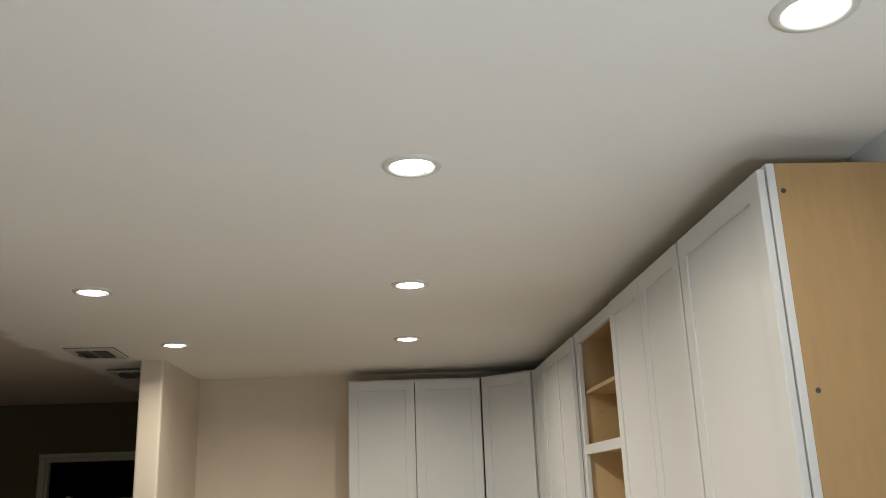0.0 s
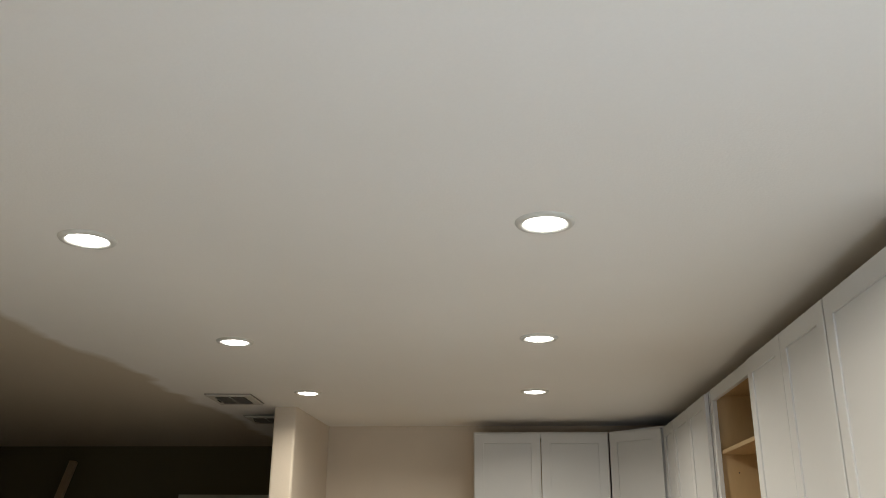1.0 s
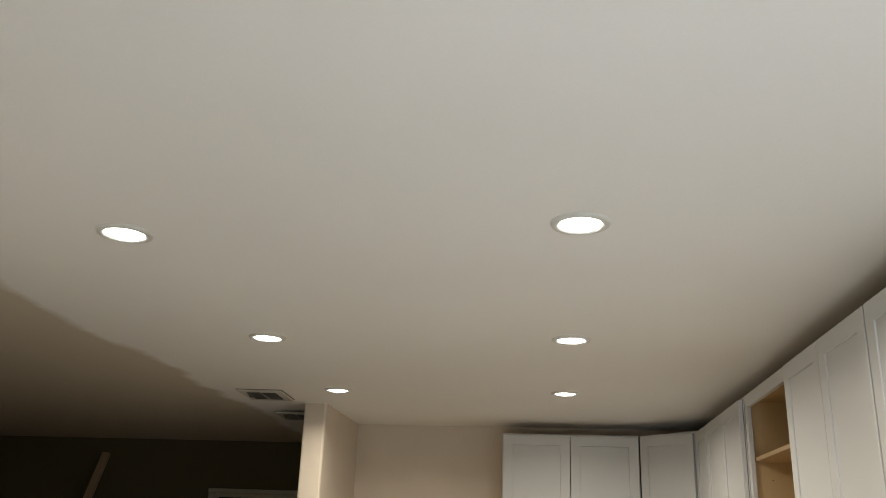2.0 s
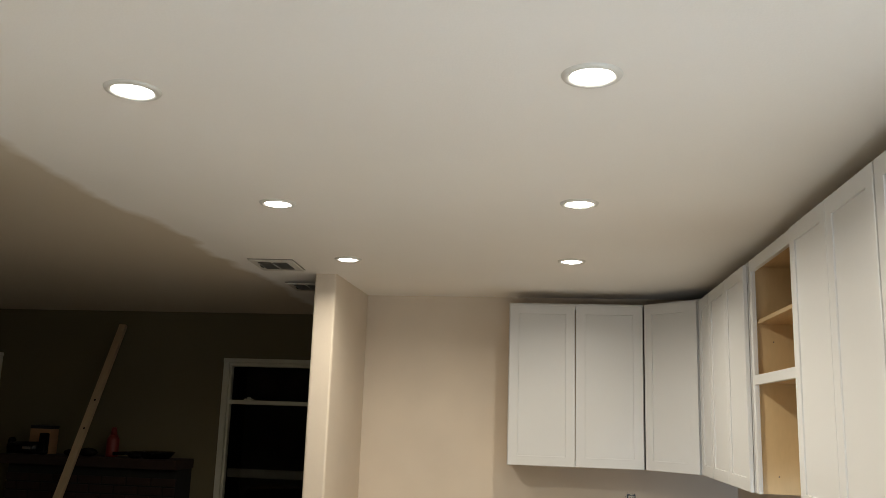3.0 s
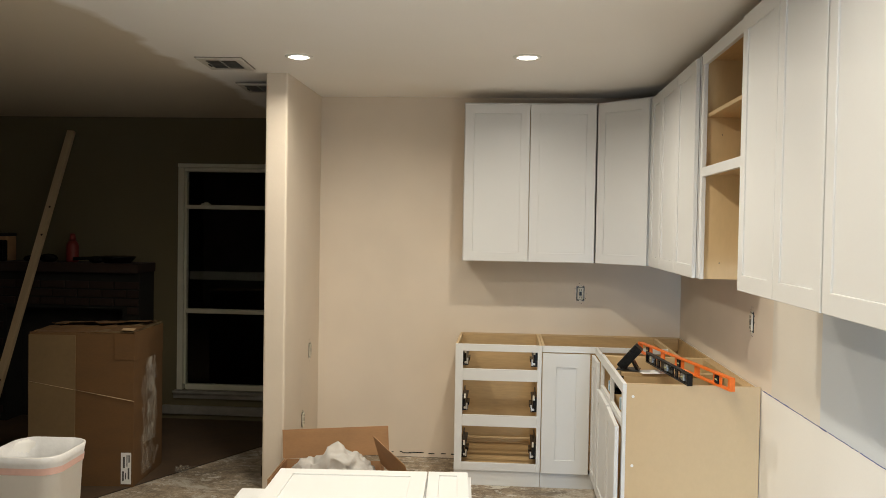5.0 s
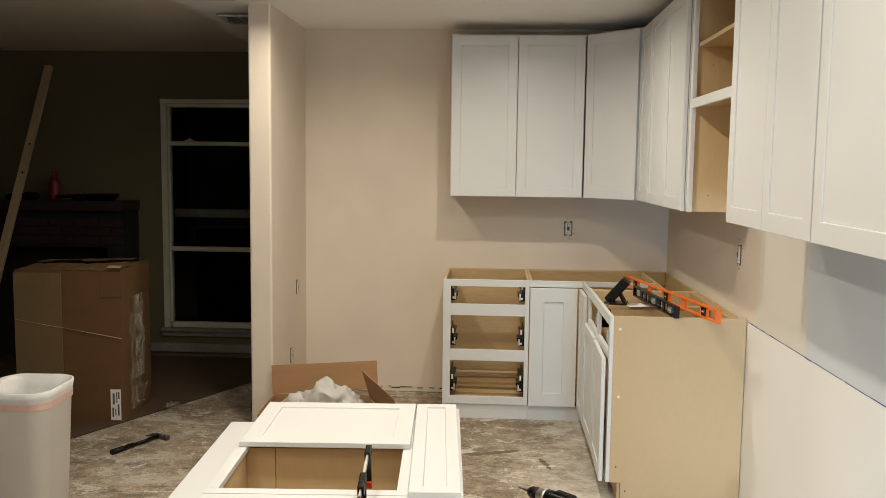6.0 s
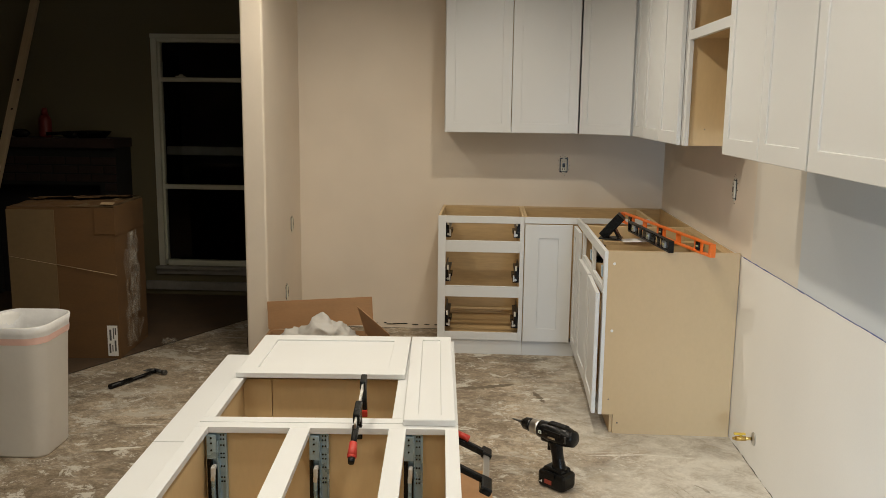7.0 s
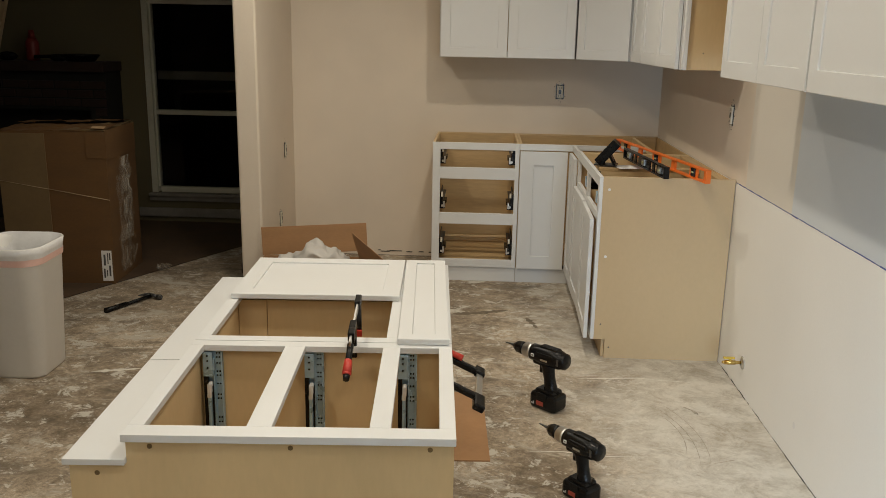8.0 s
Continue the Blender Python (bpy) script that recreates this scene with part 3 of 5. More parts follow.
def runner(parent, x, y0, y1, z, side):
    """An undermount drawer runner with its front bracket; side: the way in which it sticks out."""
    bm = bmesh.new()
    bm_box(bm, min(x, x + side * 0.03), max(x, x + side * 0.03), y0, y1, z, z + 0.012)
    bm_box(bm, min(x, x + side * 0.006), max(x, x + side * 0.006), y0, y1, z, z + 0.045)
    r = part("drawer_runner", bm, DARK_STEEL, parent, "dark steel drawer runner")
    bm = bmesh.new()
    bm_box(bm, min(x, x + side * 0.046), max(x, x + side * 0.046), y0 - 0.004, y0 + 0.06, z - 0.016, z + 0.022, 0.002)
    bm_box(bm, min(x + side * 0.004, x + side * 0.03), max(x + side * 0.004, x + side * 0.03), y0 - 0.002, y0 + 0.045, z + 0.022, z + 0.085, 0.003)
    bm_box(bm, min(x + side * 0.03, x + side * 0.05), max(x + side * 0.03, x + side * 0.05), y0 + 0.1, y0 + 0.22, z - 0.004, z + 0.018, 0.002)
    b = part("bracket", bm, BLACK, r)
    bm = bmesh.new()
    bm_tube(bm, (x + side * 0.028, y0 - 0.008, z + 0.002), (x + side * 0.028, y0 - 0.004, z + 0.002), 0.008, n=10)
    bm_box(bm, min(x + side * 0.034, x + side * 0.044), max(x + side * 0.034, x + side * 0.044), y0 - 0.006, y0 + 0.01, z - 0.01, z + 0.03, 0.001)
    part("rivet", bm, CHROME, r)
    bm = bmesh.new()
    bm_box(bm, min(x + side * 0.02, x + side * 0.032), max(x + side * 0.02, x + side * 0.032), y0 - 0.004, y0 + 0.012, z + 0.06, z + 0.09, 0.002)
    part("clip", bm, OUTLET_METAL, r, "pale clip of the runner")


def carcass(c, w, d=0.61, back=True):
    slab("side", (0, 0.016), (-d + 0.019, -0.004), (FLOOR, BT), PLY, c)
    slab("side", (w - 0.016, w), (-d + 0.019, -0.004), (FLOOR, BT), PLY, c)
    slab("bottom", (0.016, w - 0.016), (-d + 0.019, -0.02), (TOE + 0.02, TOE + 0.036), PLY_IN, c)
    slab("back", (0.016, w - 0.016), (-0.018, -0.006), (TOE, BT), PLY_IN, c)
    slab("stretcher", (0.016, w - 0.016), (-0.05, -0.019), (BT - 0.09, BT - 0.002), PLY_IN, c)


# drawer unit on the north wall
dw = 0.546
db = thing("drawer_base_cabinet", "white face-framed base cabinet with three empty drawer openings", "cabinet", pose(-1.519, 0, 0))
carcass(db, dw)
for xs, zs in (((0, 0.048), (TOE, BT)), ((dw - 0.026, dw), (TOE, BT)), ((0.048, dw - 0.026), (0.824, BT)), ((0.048, dw - 0.026), (0.637, 0.711)),
               ((0.048, dw - 0.026), (0.345, 0.417)), ((0.048, dw - 0.026), (TOE, 0.112))):
    slab("face_frame", xs, (-0.613, -0.594), zs, WHITE, db)
for z in (0.745, 0.455, 0.155):
    runner(db, 0.036, -0.585, -0.05, z, 1)
    runner(db, dw - 0.02, -0.585, -0.05, z, -1)
for k, z in enumerate((0.107, 0.125, 0.143)):
    slab("bottom_slat", (0.05, dw - 0.03), (-0.06 - 0.02 * k, -0.045 - 0.02 * k), (z, z + 0.012), PLY, db, bevel=0.001)
slab("toe_kick", (0.0, dw), (-0.601, -0.5945), (FLOOR, TOE - 0.001), WHITE, db)

# corner unit with two hinged doors
cb = thing("corner_base_cabinet", "white corner base cabinet, open on top, with two shaker doors", "cabinet", pose(0, 0, 0))
slab("side", (-0.971, -0.955), (-0.594, -0.004), (FLOOR, BT), PLY, cb)
slab("side", (-0.624, -0.004), (-0.953, -0.937), (FLOOR, BT), PLY, cb)
slab("back", (-0.955, -0.006), (-0.018, -0.006), (TOE, BT), PLY_IN, cb)
slab("back", (-0.018, -0.006), (-0.937, -0.018), (TOE, BT), PLY_IN, cb)
slab("stretcher", (-0.955, -0.02), (-0.055, -0.019), (BT - 0.09, BT - 0.003), PLY_IN, cb)
slab("cross_rail", (-0.622, -0.19), (-0.612, -0.594), (BT - 0.034, BT - 0.001), WHITE, cb, "white cross rail under the worktop level")
slab("cross_rail", (-0.19, -0.172), (-0.937, -0.1), (BT - 0.034, BT - 0.001), PLY, cb, "bare birch cross rail")
bm = bmesh.new()
bm_plate(bm, ((-0.955, -0.018), (-0.955, -0.59), (-0.59, -0.59), (-0.59, -0.937), (-0.018, -0.937), (-0.018, -0.018)), TOE + 0.02, TOE + 0.036)
part("bottom", bm, PLY_IN, cb)
slab("face_frame", (-0.971, -0.642), (-0.612, -0.594), (BT - 0.04, BT), WHITE, cb)
slab("face_frame", (-0.642, -0.624), (-0.953, -0.594), (BT - 0.04, BT), WHITE, cb)
shaker("door", (-0.968, -0.672), (TOE + 0.002, BT - 0.045), (-0.633, -0.613), WHITE, cb, rail=0.085)
shaker("door", (0.0, 0.3), (TOE + 0.002, BT - 0.045), (-0.02, 0.0), WHITE, cb, rail=0.06, m=pose(-0.644, -0.638, 0, 0, 0, -90))
slab("toe_kick", (-0.971, -0.631), (-0.601, -0.5945), (FLOOR, TOE - 0.001), WHITE, cb)
slab("toe_kick", (-0.63, -0.6245), (-0.953, -0.602), (FLOOR, TOE - 0.001), WHITE, cb)

# two-door unit on the east wall, with the bare end that faces the room
bw = 0.958
bb = thing("base_cabinet", "white base cabinet, open on top, pale bare plywood end", "cabinet", EAST(-0.957))
slab("side", (0, 0.016), (-0.624, -0.004), (FLOOR, BT), PLY, bb)
bm = bmesh.new()
vs = bm_plate(bm, ((-0.626, TOE), (-0.570, TOE), (-0.570, FLOOR), (-0.005, FLOOR), (-0.005, BT + 0.012), (-0.626, BT + 0.012)), 0, 0.016,
              m=Matrix(((0, 0, 1, bw - 0.016), (1, 0, 0, 0), (0, 1, 0, 0), (0, 0, 0, 1))))
part("end_panel", bm, PLY_END, bb, "pale bare plywood end panel")
slab("bottom", (0.016, bw - 0.016), (-0.624, -0.02), (TOE + 0.02, TOE + 0.036), PLY_IN, bb)
slab("back", (0.016, bw - 0.016), (-0.018, -0.006), (TOE, BT), PLY_IN, bb)
slab("stretcher", (0.016, bw - 0.016), (-0.06, -0.019), (BT - 0.09, BT - 0.002), PLY_IN, bb)
slab("stretcher", (0.45, 0.51), (-0.59, -0.06), (BT - 0.03, BT - 0.01), PLY_IN, bb)
for xs, zs in (((0, 0.04), (TOE, BT + 0.01)), ((bw - 0.045, bw), (TOE, BT + 0.01)), ((0.04, bw - 0.045), (BT - 0.04, BT + 0.01)), ((0.46, 0.5), (TOE + 0.04, BT - 0.04)),
               ((0.04, 0.46), (0.66, 0.70)), ((0.5, bw - 0.045), (0.66, 0.70)), ((0.04, bw - 0.045), (TOE, TOE + 0.04))):
    slab("face_frame", xs, (-0.643, -0.624), zs, WHITE, bb)
for x in (0.42, 0.88):
    runner(bb, x + 0.03, -0.615, -0.05, 0.745, -1)
    slab("hinge_plate", (x - 0.045, x - 0.005), (-0.642, -0.63), (0.735, 0.79), STEEL, bb, "zinc runner plate", bevel=0.002)
shaker("door", (0.03, 0.484), (TOE + 0.004, 0.675), (-0.665, -0.645), WHITE, bb)
shaker("door", (0.0, 0.452), (TOE + 0.002, 0.672), (-0.02, 0.0), WHITE, bb, "white shaker door standing ajar", m=pose(0.498, -0.6445, 0, 0, 0, -1.6))
slab("toe_kick", (0.0, bw - 0.017), (-0.585, -0.570), (FLOOR, TOE - 0.001), PLY_END, bb)
for y, z, mt, r in ((-0.595, 0.818, PAPER, 0.009), (-0.593, 0.487, PAPER, 0.009), (-0.595, 0.14, DARK_STEEL, 0.005), (-0.548, 0.02, DARK_STEEL, 0.005)):
    screw(bb, (bw, y, z), (1, 0, 0), mt, r)


# ---- two base cabinets on their backs in the middle of the floor ----
ISLE = pose(-1.247, -4.152, 0, 0, 0, 3.2)
IT = 0.613
FW = 0.775


def lying_slide(parent, x, y):
    """A zinc drawer slide that stands upright here, with a perforated flange."""
    bm = bmesh.new()
    bm_box(bm, x - 0.028, x + 0.028, y - 0.003, y, 0.06, IT - 0.021)
    bm_box(bm, x + 0.023, x + 0.028, y - 0.014, y, 0.06, IT - 0.024, 0.0015)
    bm_box(bm, x + 0.001, x + 0.004, y - 0.02, y, 0.06, IT - 0.045, 0.001)
    bm_box(bm, x - 0.028, x + 0.001, y - 0.024, y - 0.02, IT - 0.1, IT - 0.024, 0.0015)
    s = part("drawer_slide", bm, STEEL, parent, "zinc-plated drawer slide with rows of holes")
    # solid black bars stand for the shadow inside the channel
    bm = bmesh.new()
    bm_box(bm, x - 0.028, x - 0.016, y - 0.022, y - 0.003, 0.06, IT - 0.10)
    bm_box(bm, x - 0.003, x + 0.001, y - 0.026, y - 0.003, 0.06, IT - 0.13)
    part("channel", bm, BLACK, s, "black bars in place of the shadow inside the slide")
    bm = bmesh.new()
    bm_box(bm, x - 0.015, x - 0.004, y - 0.034, y - 0.004, 0.07, IT - 0.16, 0.002)
    bm_box(bm, x - 0.011, x - 0.007, y - 0.038, y - 0.034, 0.07, IT - 0.19)
    part("inner_rail", bm, STEEL, s)
    bm = bmesh.new()
    bm_box(bm, x - 0.014, x - 0.002, y - 0.042, y - 0.012, IT - 0.15, IT - 0.118, 0.003)
    bm_box(bm, x - 0.016, x - 0.004, y - 0.036, y - 0.012, IT - 0.165, IT - 0.15, 0.002)
    part("catch", bm, PAPER, s, "pale plastic catch")
    bm = bmesh.new()
    for dz in (0.032, 0.045, 0.064, 0.09, 0.103, 0.13, 0.165, 0.178, 0.24, 0.255, 0.3, 0.36):
        for dx in (0.0095, 0.0175):
            bm_tube(bm, (x + dx, y - 0.0045, IT - dz), (x + dx, y - 0.0028, IT - dz), 0.0026, n=8)
    for dz in (0.034, 0.05, 0.072):
        bm_tube(bm, (x - 0.014, y - 0.0255, IT - dz), (x - 0.014, y - 0.0238, IT - dz), 0.003, n=8)
    part("holes", bm, BLACK, s)


def lying_cabinet(name, label, v0, v1, drawers):
    c = thing(name, label, "cabinet", ISLE @ pose(0, v0, 0), "base cabinets lying on the floor")
    L = v1 - v0
    e = 0.002
    for y0, y1 in ((e + 0.006, 0.024), (L - 0.02, L - e)):
        bm = bmesh.new()
        bm_plate(bm, ((-0.906, FLOOR), (-0.004, FLOOR), (-0.004, IT - 0.019), (-FW + 0.004, IT - 0.019), (-FW + 0.004, 0.532), (-0.906, 0.532)), y0, y1,
                 m=Matrix(((1, 0, 0, 0), (0, 0, 1, 0), (0, 1, 0, 0), (0, 0, 0, 1))))
        part("side", bm, PLY, c, "bare birch plywood side")
    slab("bottom", (-FW + 0.006, -FW + 0.022), (0.024, L - 0.02), (FLOOR + 0.015, IT - 0.019), PLY, c)
    slab("back", (-FW + 0.022, -0.02), (0.024, L - 0.02), (FLOOR + 0.002, FLOOR + 0.014), PLY, c)
    slab("stretcher", (-0.018, -0.004), (0.024, L - 0.02), (FLOOR + 0.015, IT - 0.019), PLY, c)
    rails = ((-FW, -0.737), (-0.496, -0.436), (-0.205, -0.154), (-0.039, 0.0)) if drawers else ((-FW, -0.737), (-0.2, -0.154), (-0.039, 0.0))
    for xs in rails:
        slab("rail", xs, (0.042, L - 0.042), (IT - 0.019, IT), WHITE, c, bevel=0.0012)
    for ys in ((e - 0.014, 0.042), (L - 0.042, L - e)):
        slab("stile", (-FW, 0.0), ys if v0 == 0 or ys[0] > 0.1 else (e, 0.042), (IT - 0.019, IT), WHITE, c, bevel=0.0012)
    slab("toe_kick", (-0.916, -FW + 0.004), (e - (0.01 if v0 == 0 else 0), L - e), (0.5325, 0.548), WHITE, c, bevel=0.0012)
    # boards added inside so that a brighter face shows through the opening
    if not drawers:
        slab("added_partition", (-FW + 0.023, -0.652), (0.47, 0.482), (FLOOR + 0.015, IT - 0.022), PLY, c)
        slab("added_partition", (-0.65, -0.02), (0.472, 0.484), (FLOOR + 0.015, IT - 0.022), PLY, c)
    if drawers:
        for u in (0.715, 0.412, 0.132):
            lying_slide(c, -u + 0.0, L - 0.0205)
        for u, z in ((0.715, 0.575), (0.387, 0.575), (0.06, 0.575), (0.842, 0.505)):
            screw(c, (-u, 0.008, z), (0, -1, 0), SCREW_BRASS, 0.008)
    return c


lying_cabinet("lying_drawer_cabinet", "white drawer base cabinet lying on its back, bare birch side", 0.0, 0.6185, True)
lying_cabinet("lying_door_cabinet", "white base cabinet lying on its back, front openings facing up", 0.6195, 1.53, False)


def loose_front(name, label, u0, u1, v0, v1, rail, turn):
    """A shaker front that lies face up: two stiles, two rails and a recessed panel."""
    w, h = (u1 - u0) / 2, (v1 - v0) / 2
    f = thing(name, label, "cabinet front", ISLE @ pose(-(u0 + u1) / 2, (v0 + v1) / 2, IT + 0.0008, 0, 0, turn))
    shaker("frame", (-w, w), (-h, h), (-0.02, 0.0), WHITE, f, rail=rail, m=pose(0, 0, 0, -90))
    return f


loose_front("cabinet_door", "white shaker cabinet door laid flat on the lying cabinet", 0.174, 0.762, 1.03, 1.522, 0.062, -0.4)
loose_front("narrow_cabinet_door", "narrow white shaker drawer front laid flat on the lying cabinet", 0.01, 0.166, 0.598, 1.522, 0.042, 0.3)


def ring_rect(hx, hy, r, z, n=6):
    out = []
    for cx, cy, a0 in ((hx - r, hy - r, 0), (-hx + r, hy - r, 90), (-hx + r, -hy + r, 180), (hx - r, -hy + r, 270)):
        for k in range(n + 1):
            a = radians(a0 + 90 * k / n)
            out.append((cx + r * math.cos(a), cy + r * math.sin(a), z))
    return out


def loft(bm, rings, cap0=True, cap1=False):
    vr = [[bm.verts.new(p) for p in r] for r in rings]
    n = len(vr[0])
    for a, b in zip(vr, vr[1:]):
        for k in range(n):
            bm.faces.new((a[k], a[(k + 1) % n], b[(k + 1) % n], b[k])).smooth = True
    if cap0:
        bm.faces.new(vr[0][::-1])
    if cap1:
        bm.faces.new(vr[-1])


# ---- tools ----
def bar_clamp(m, label, reach, bar, grip, slide=0.12, handle=True):
    """A bar clamp: bar along y, jaws down, grip at the near end."""
    c = thing("bar_clamp", label, "clamp", m, "bar clamps")
    slab("bar", (-0.0035, 0.0035), (-bar, 0.03), (-0.01, 0.01), CHROME, c, bevel=0.001)
    bm = bmesh.new()
    bm_box(bm, -0.01, 0.01, -0.01, 0.045, -0.016, 0.016, 0.004)
    bm_box(bm, -0.01, 0.01, 0.0, 0.022, -reach, -0.01, 0.004)
    part("fixed_jaw", bm, BLACK, c)
    bm = bmesh.new()
    bm_box(bm, -0.011, 0.011, -slide - 0.085, -slide, -0.018, 0.017, 0.005)
    bm_box(bm, -0.009, 0.009, -slide - 0.022, -slide, -reach, -0.01, 0.004)
    part("sliding_jaw", bm, BLACK, c)
    for y in ((-0.003, 0.003 - slide) if handle else (-0.003,)):
        bm = bmesh.new()
        bm_box(bm, -0.012, 0.012, y - 0.004, y + 0.004, -reach - 0.004, -reach + 0.02, 0.002)
        part("pad", bm, RED, c, "red plastic jaw pad")
    if not handle:
        bm = bmesh.new()
        bm_tube(bm, (-0.019, 0.011, -0.07), (-0.019, 0.011, -0.11), 0.0105, 0.009)
        part("grip", bm, RED, c, "red end grip")
        return c
    bm = bmesh.new()
    bm_tube(bm, (0, -0.22, -0.015), (0, -0.30, -grip), 0.011, 0.009)
    g = part("handle", bm, BLACK, c)
    bm = bmesh.new()
    bm_tube(bm, (0, -0.29, -grip + 0.004), (0, -0.335, -grip - 0.012), 0.012, 0.0145)
    bm_tube(bm, (0, -0.335, -grip - 0.012), (0, -0.342, -grip - 0.014), 0.0145, 0.01)
    part("grip", bm, RED, g, "red end grip")
    bm = bmesh.new()
    bm_tube(bm, (0, -0.341, -grip - 0.014), (0, -0.356, -grip - 0.02), 0.011, 0.009)
    part("end_knob", bm, BLACK, g)
    return c


bar_clamp(pose(-1.577, -3.47, 0.705, 12, 0, 2.4) @ Matrix.Scale(0.94, 4), "black and red bar clamp gripping the two cabinets together", 0.115, 0.24, 0.03)
bar_clamp(pose(-1.195, -3.47, 0.49, 0, 116, 0), "black and red bar clamp hanging on the cabinet edge", 0.12, 0.25, 0.02, 0.17, False)


BADGE = material("dull_red_badge", (0.30, 0.05, 0.03), rough=0.5)


def drill(m, label):
    d = thing("cordless_drill", label, "drill", m, "cordless drills")
    bm = bmesh.new()
    bm_box(bm, -0.066, 0.046, -0.04, 0.04, 0.0, 0.062, 0.014)
    bm_box(bm, -0.05, 0.03, -0.03, 0.03, 0.055, 0.074, 0.007)
    for s in (-1, 1):
        bm_box(bm, -0.03, 0.01, s * 0.04 - 0.003, s * 0.04 + 0.003, 0.04, 0.066, 0.002)
    b = part("battery", bm, BLACK, d)
    bm = bmesh.new()
    bm_box(bm, -0.018, 0.012, 0.0385, 0.0408, 0.018, 0.034)
    part("badge", bm, BADGE, b, "small dull red badge bar")
    bm = bmesh.new()
    bm_box(bm, 0.024, 0.027, 0.0385, 0.0404, 0.016, 0.027)
    bm_box(bm, 0.0285, 0.034, 0.0385, 0.0404, 0.018, 0.021)
    part("badge", bm, PAPER, b, "small pale badge bar")
    bm = bmesh.new()
    loft(bm, [[(-0.022 + k * 0.003 + r * 1.15 * math.cos(a), r * math.sin(a), 0.068 + k * 0.0125) for a in (2 * math.pi * q / 16 for q in range(16))]
              for k, r in enumerate((0.026, 0.022, 0.0205, 0.0195, 0.0195, 0.0205, 0.0215, 0.023, 0.026))], True, True)
    part("handle", bm, BLACK, d)
    slab("trigger", (0.018, 0.03), (-0.008, 0.008), (0.125, 0.158), BLACK, d, bevel=0.003)
    bm = bmesh.new()
    bm_turn(bm, ((0.001, -0.085), (0.022, -0.084), (0.029, -0.078), (0.030, -0.06), (0.0335, -0.056), (0.035, -0.02), (0.034, 0.02), (0.0305, 0.05), (0.030, 0.066), (0.0, 0.067)), 24, m=pose(0, 0, 0.192, 0, 90))
    bm_box(bm, -0.02, 0.055, -0.021, 0.021, 0.155, 0.185, 0.009)
    for s in (-1, 1):
        bm_box(bm, -0.045, 0.03, s * 0.032 - 0.004, s * 0.032 + 0.004, 0.198, 0.21, 0.003)
    bm_box(bm, -0.05, 0.03, -0.016, 0.016, 0.2, 0.23, 0.007)
    mh = part("motor_housing", bm, BLACK, d)
    slab("name_bar", (-0.022, 0.008), (0.0345, 0.0362), (0.183, 0.189), CHROME, mh, "silver name bar", bevel=0)
    slab("logo_bar", (0.04, 0.052), (0.0302, 0.0332), (0.188, 0.198), PAPER, mh, "small pale square mark", bevel=0)
    slab("logo_bar", (0.043, 0.049), (0.0332, 0.0336), (0.1905, 0.1955), BLACK, mh, bevel=0)
    slab("vent_slot", (-0.066, -0.05), (0.0285, 0.031), (0.18, 0.204), DARK_STEEL, mh, bevel=0)
    bm = bmesh.new()
    bm_turn(bm, ((0.001, 0.066), (0.0285, 0.067), (0.0285, 0.078), (0.0272, 0.079), (0.0268, 0.1), (0.024, 0.103), (0.0, 0.1035)), 20, m=pose(0, 0, 0.192, 0, 90))
    c = part("gear_collar", bm, CHROME, d, "silver gear collar")
    bm = bmesh.new()
    bm_turn(bm, ((0.001, 0.103), (0.023, 0.1035), (0.0235, 0.118), (0.0225, 0.119), (0.022, 0.134), (0.013, 0.150), (0.0, 0.1505)), 20, m=pose(0, 0, 0.192, 0, 90))
    ch = part("chuck", bm, BLACK, d)
    bm = bmesh.new()
    bm_tube(bm, (0.148, 0, 0.192), (0.168, 0, 0.192), 0.0052, 0.0052, 8)
    bm_tube(bm, (0.168, 0, 0.192), (0.188, 0, 0.192), 0.0038, 0.0032, 8)
    bm_tube(bm, (0.188, 0, 0.192), (0.2, 0, 0.192), 0.0032, 0.001, 8)
    part("bit", bm, DARK_STEEL, ch)
    return d


DRILL_1, DRILL_2 = pose(-0.9, -2.53, FLOOR, 0, 0, 138) @ Matrix.Scale(1.21, 4), pose(-0.835, -3.27, FLOOR, 0, 0, 132) @ Matrix.Scale(1.04, 4)
drill(DRILL_1, "black cordless drill with a silver collar standing on its battery")
drill(DRILL_2, "black cordless drill standing on concrete beside the lying cabinets")


def level(m, length, h, mat, label, holes, trim):
    """A spirit level: I-beam with windows through the web and end caps."""
    l = thing("spirit_level", label, "level", m, "spirit levels")
    bm = bmesh.new()
    bm_box(bm, -0.0125, 0.0125, 0, length, 0, 0.008, 0.001)
    bm_box(bm, -0.0125, 0.0125, 0, length, h - 0.008, h, 0.001)
    at = 0.0
    for a, b in holes:
        bm_box(bm, -0.004, 0.004, at * length, a * length, 0.008, h - 0.008)
        at = b
    bm_box(bm, -0.004, 0.004, at * length, length, 0.008, h - 0.008)
    part("beam", bm, mat, l)
    for y0, y1 in ((-0.004, 0.006), (length - 0.006, length + 0.004)):
        slab("end_cap", (-0.013, 0.013), (y0, y1), (0, h), trim, l)
    for f in (0.12, 0.5, 0.88):
        v = slab("vial_holder", (-0.011, 0.011), (f * length - 0.02, f * length + 0.02), (0.012, h - 0.012), BLACK if trim is not BLACK else CHROME, l, bevel=0.002)
        bm = bmesh.new()
        bm_tube(bm, (-0.0115, f * length - 0.012, h / 2), (-0.0115, f * length + 0.012, h / 2), 0.004, n=10)
        part("vial", bm, VIAL, v, "yellow-green bubble vial")
    return l


VIAL = material("vial_fluid", (0.38, 0.38, 0.2), rough=0.15, var=0.05)
ang = math.degrees(math.atan2(0.235, 1.235))
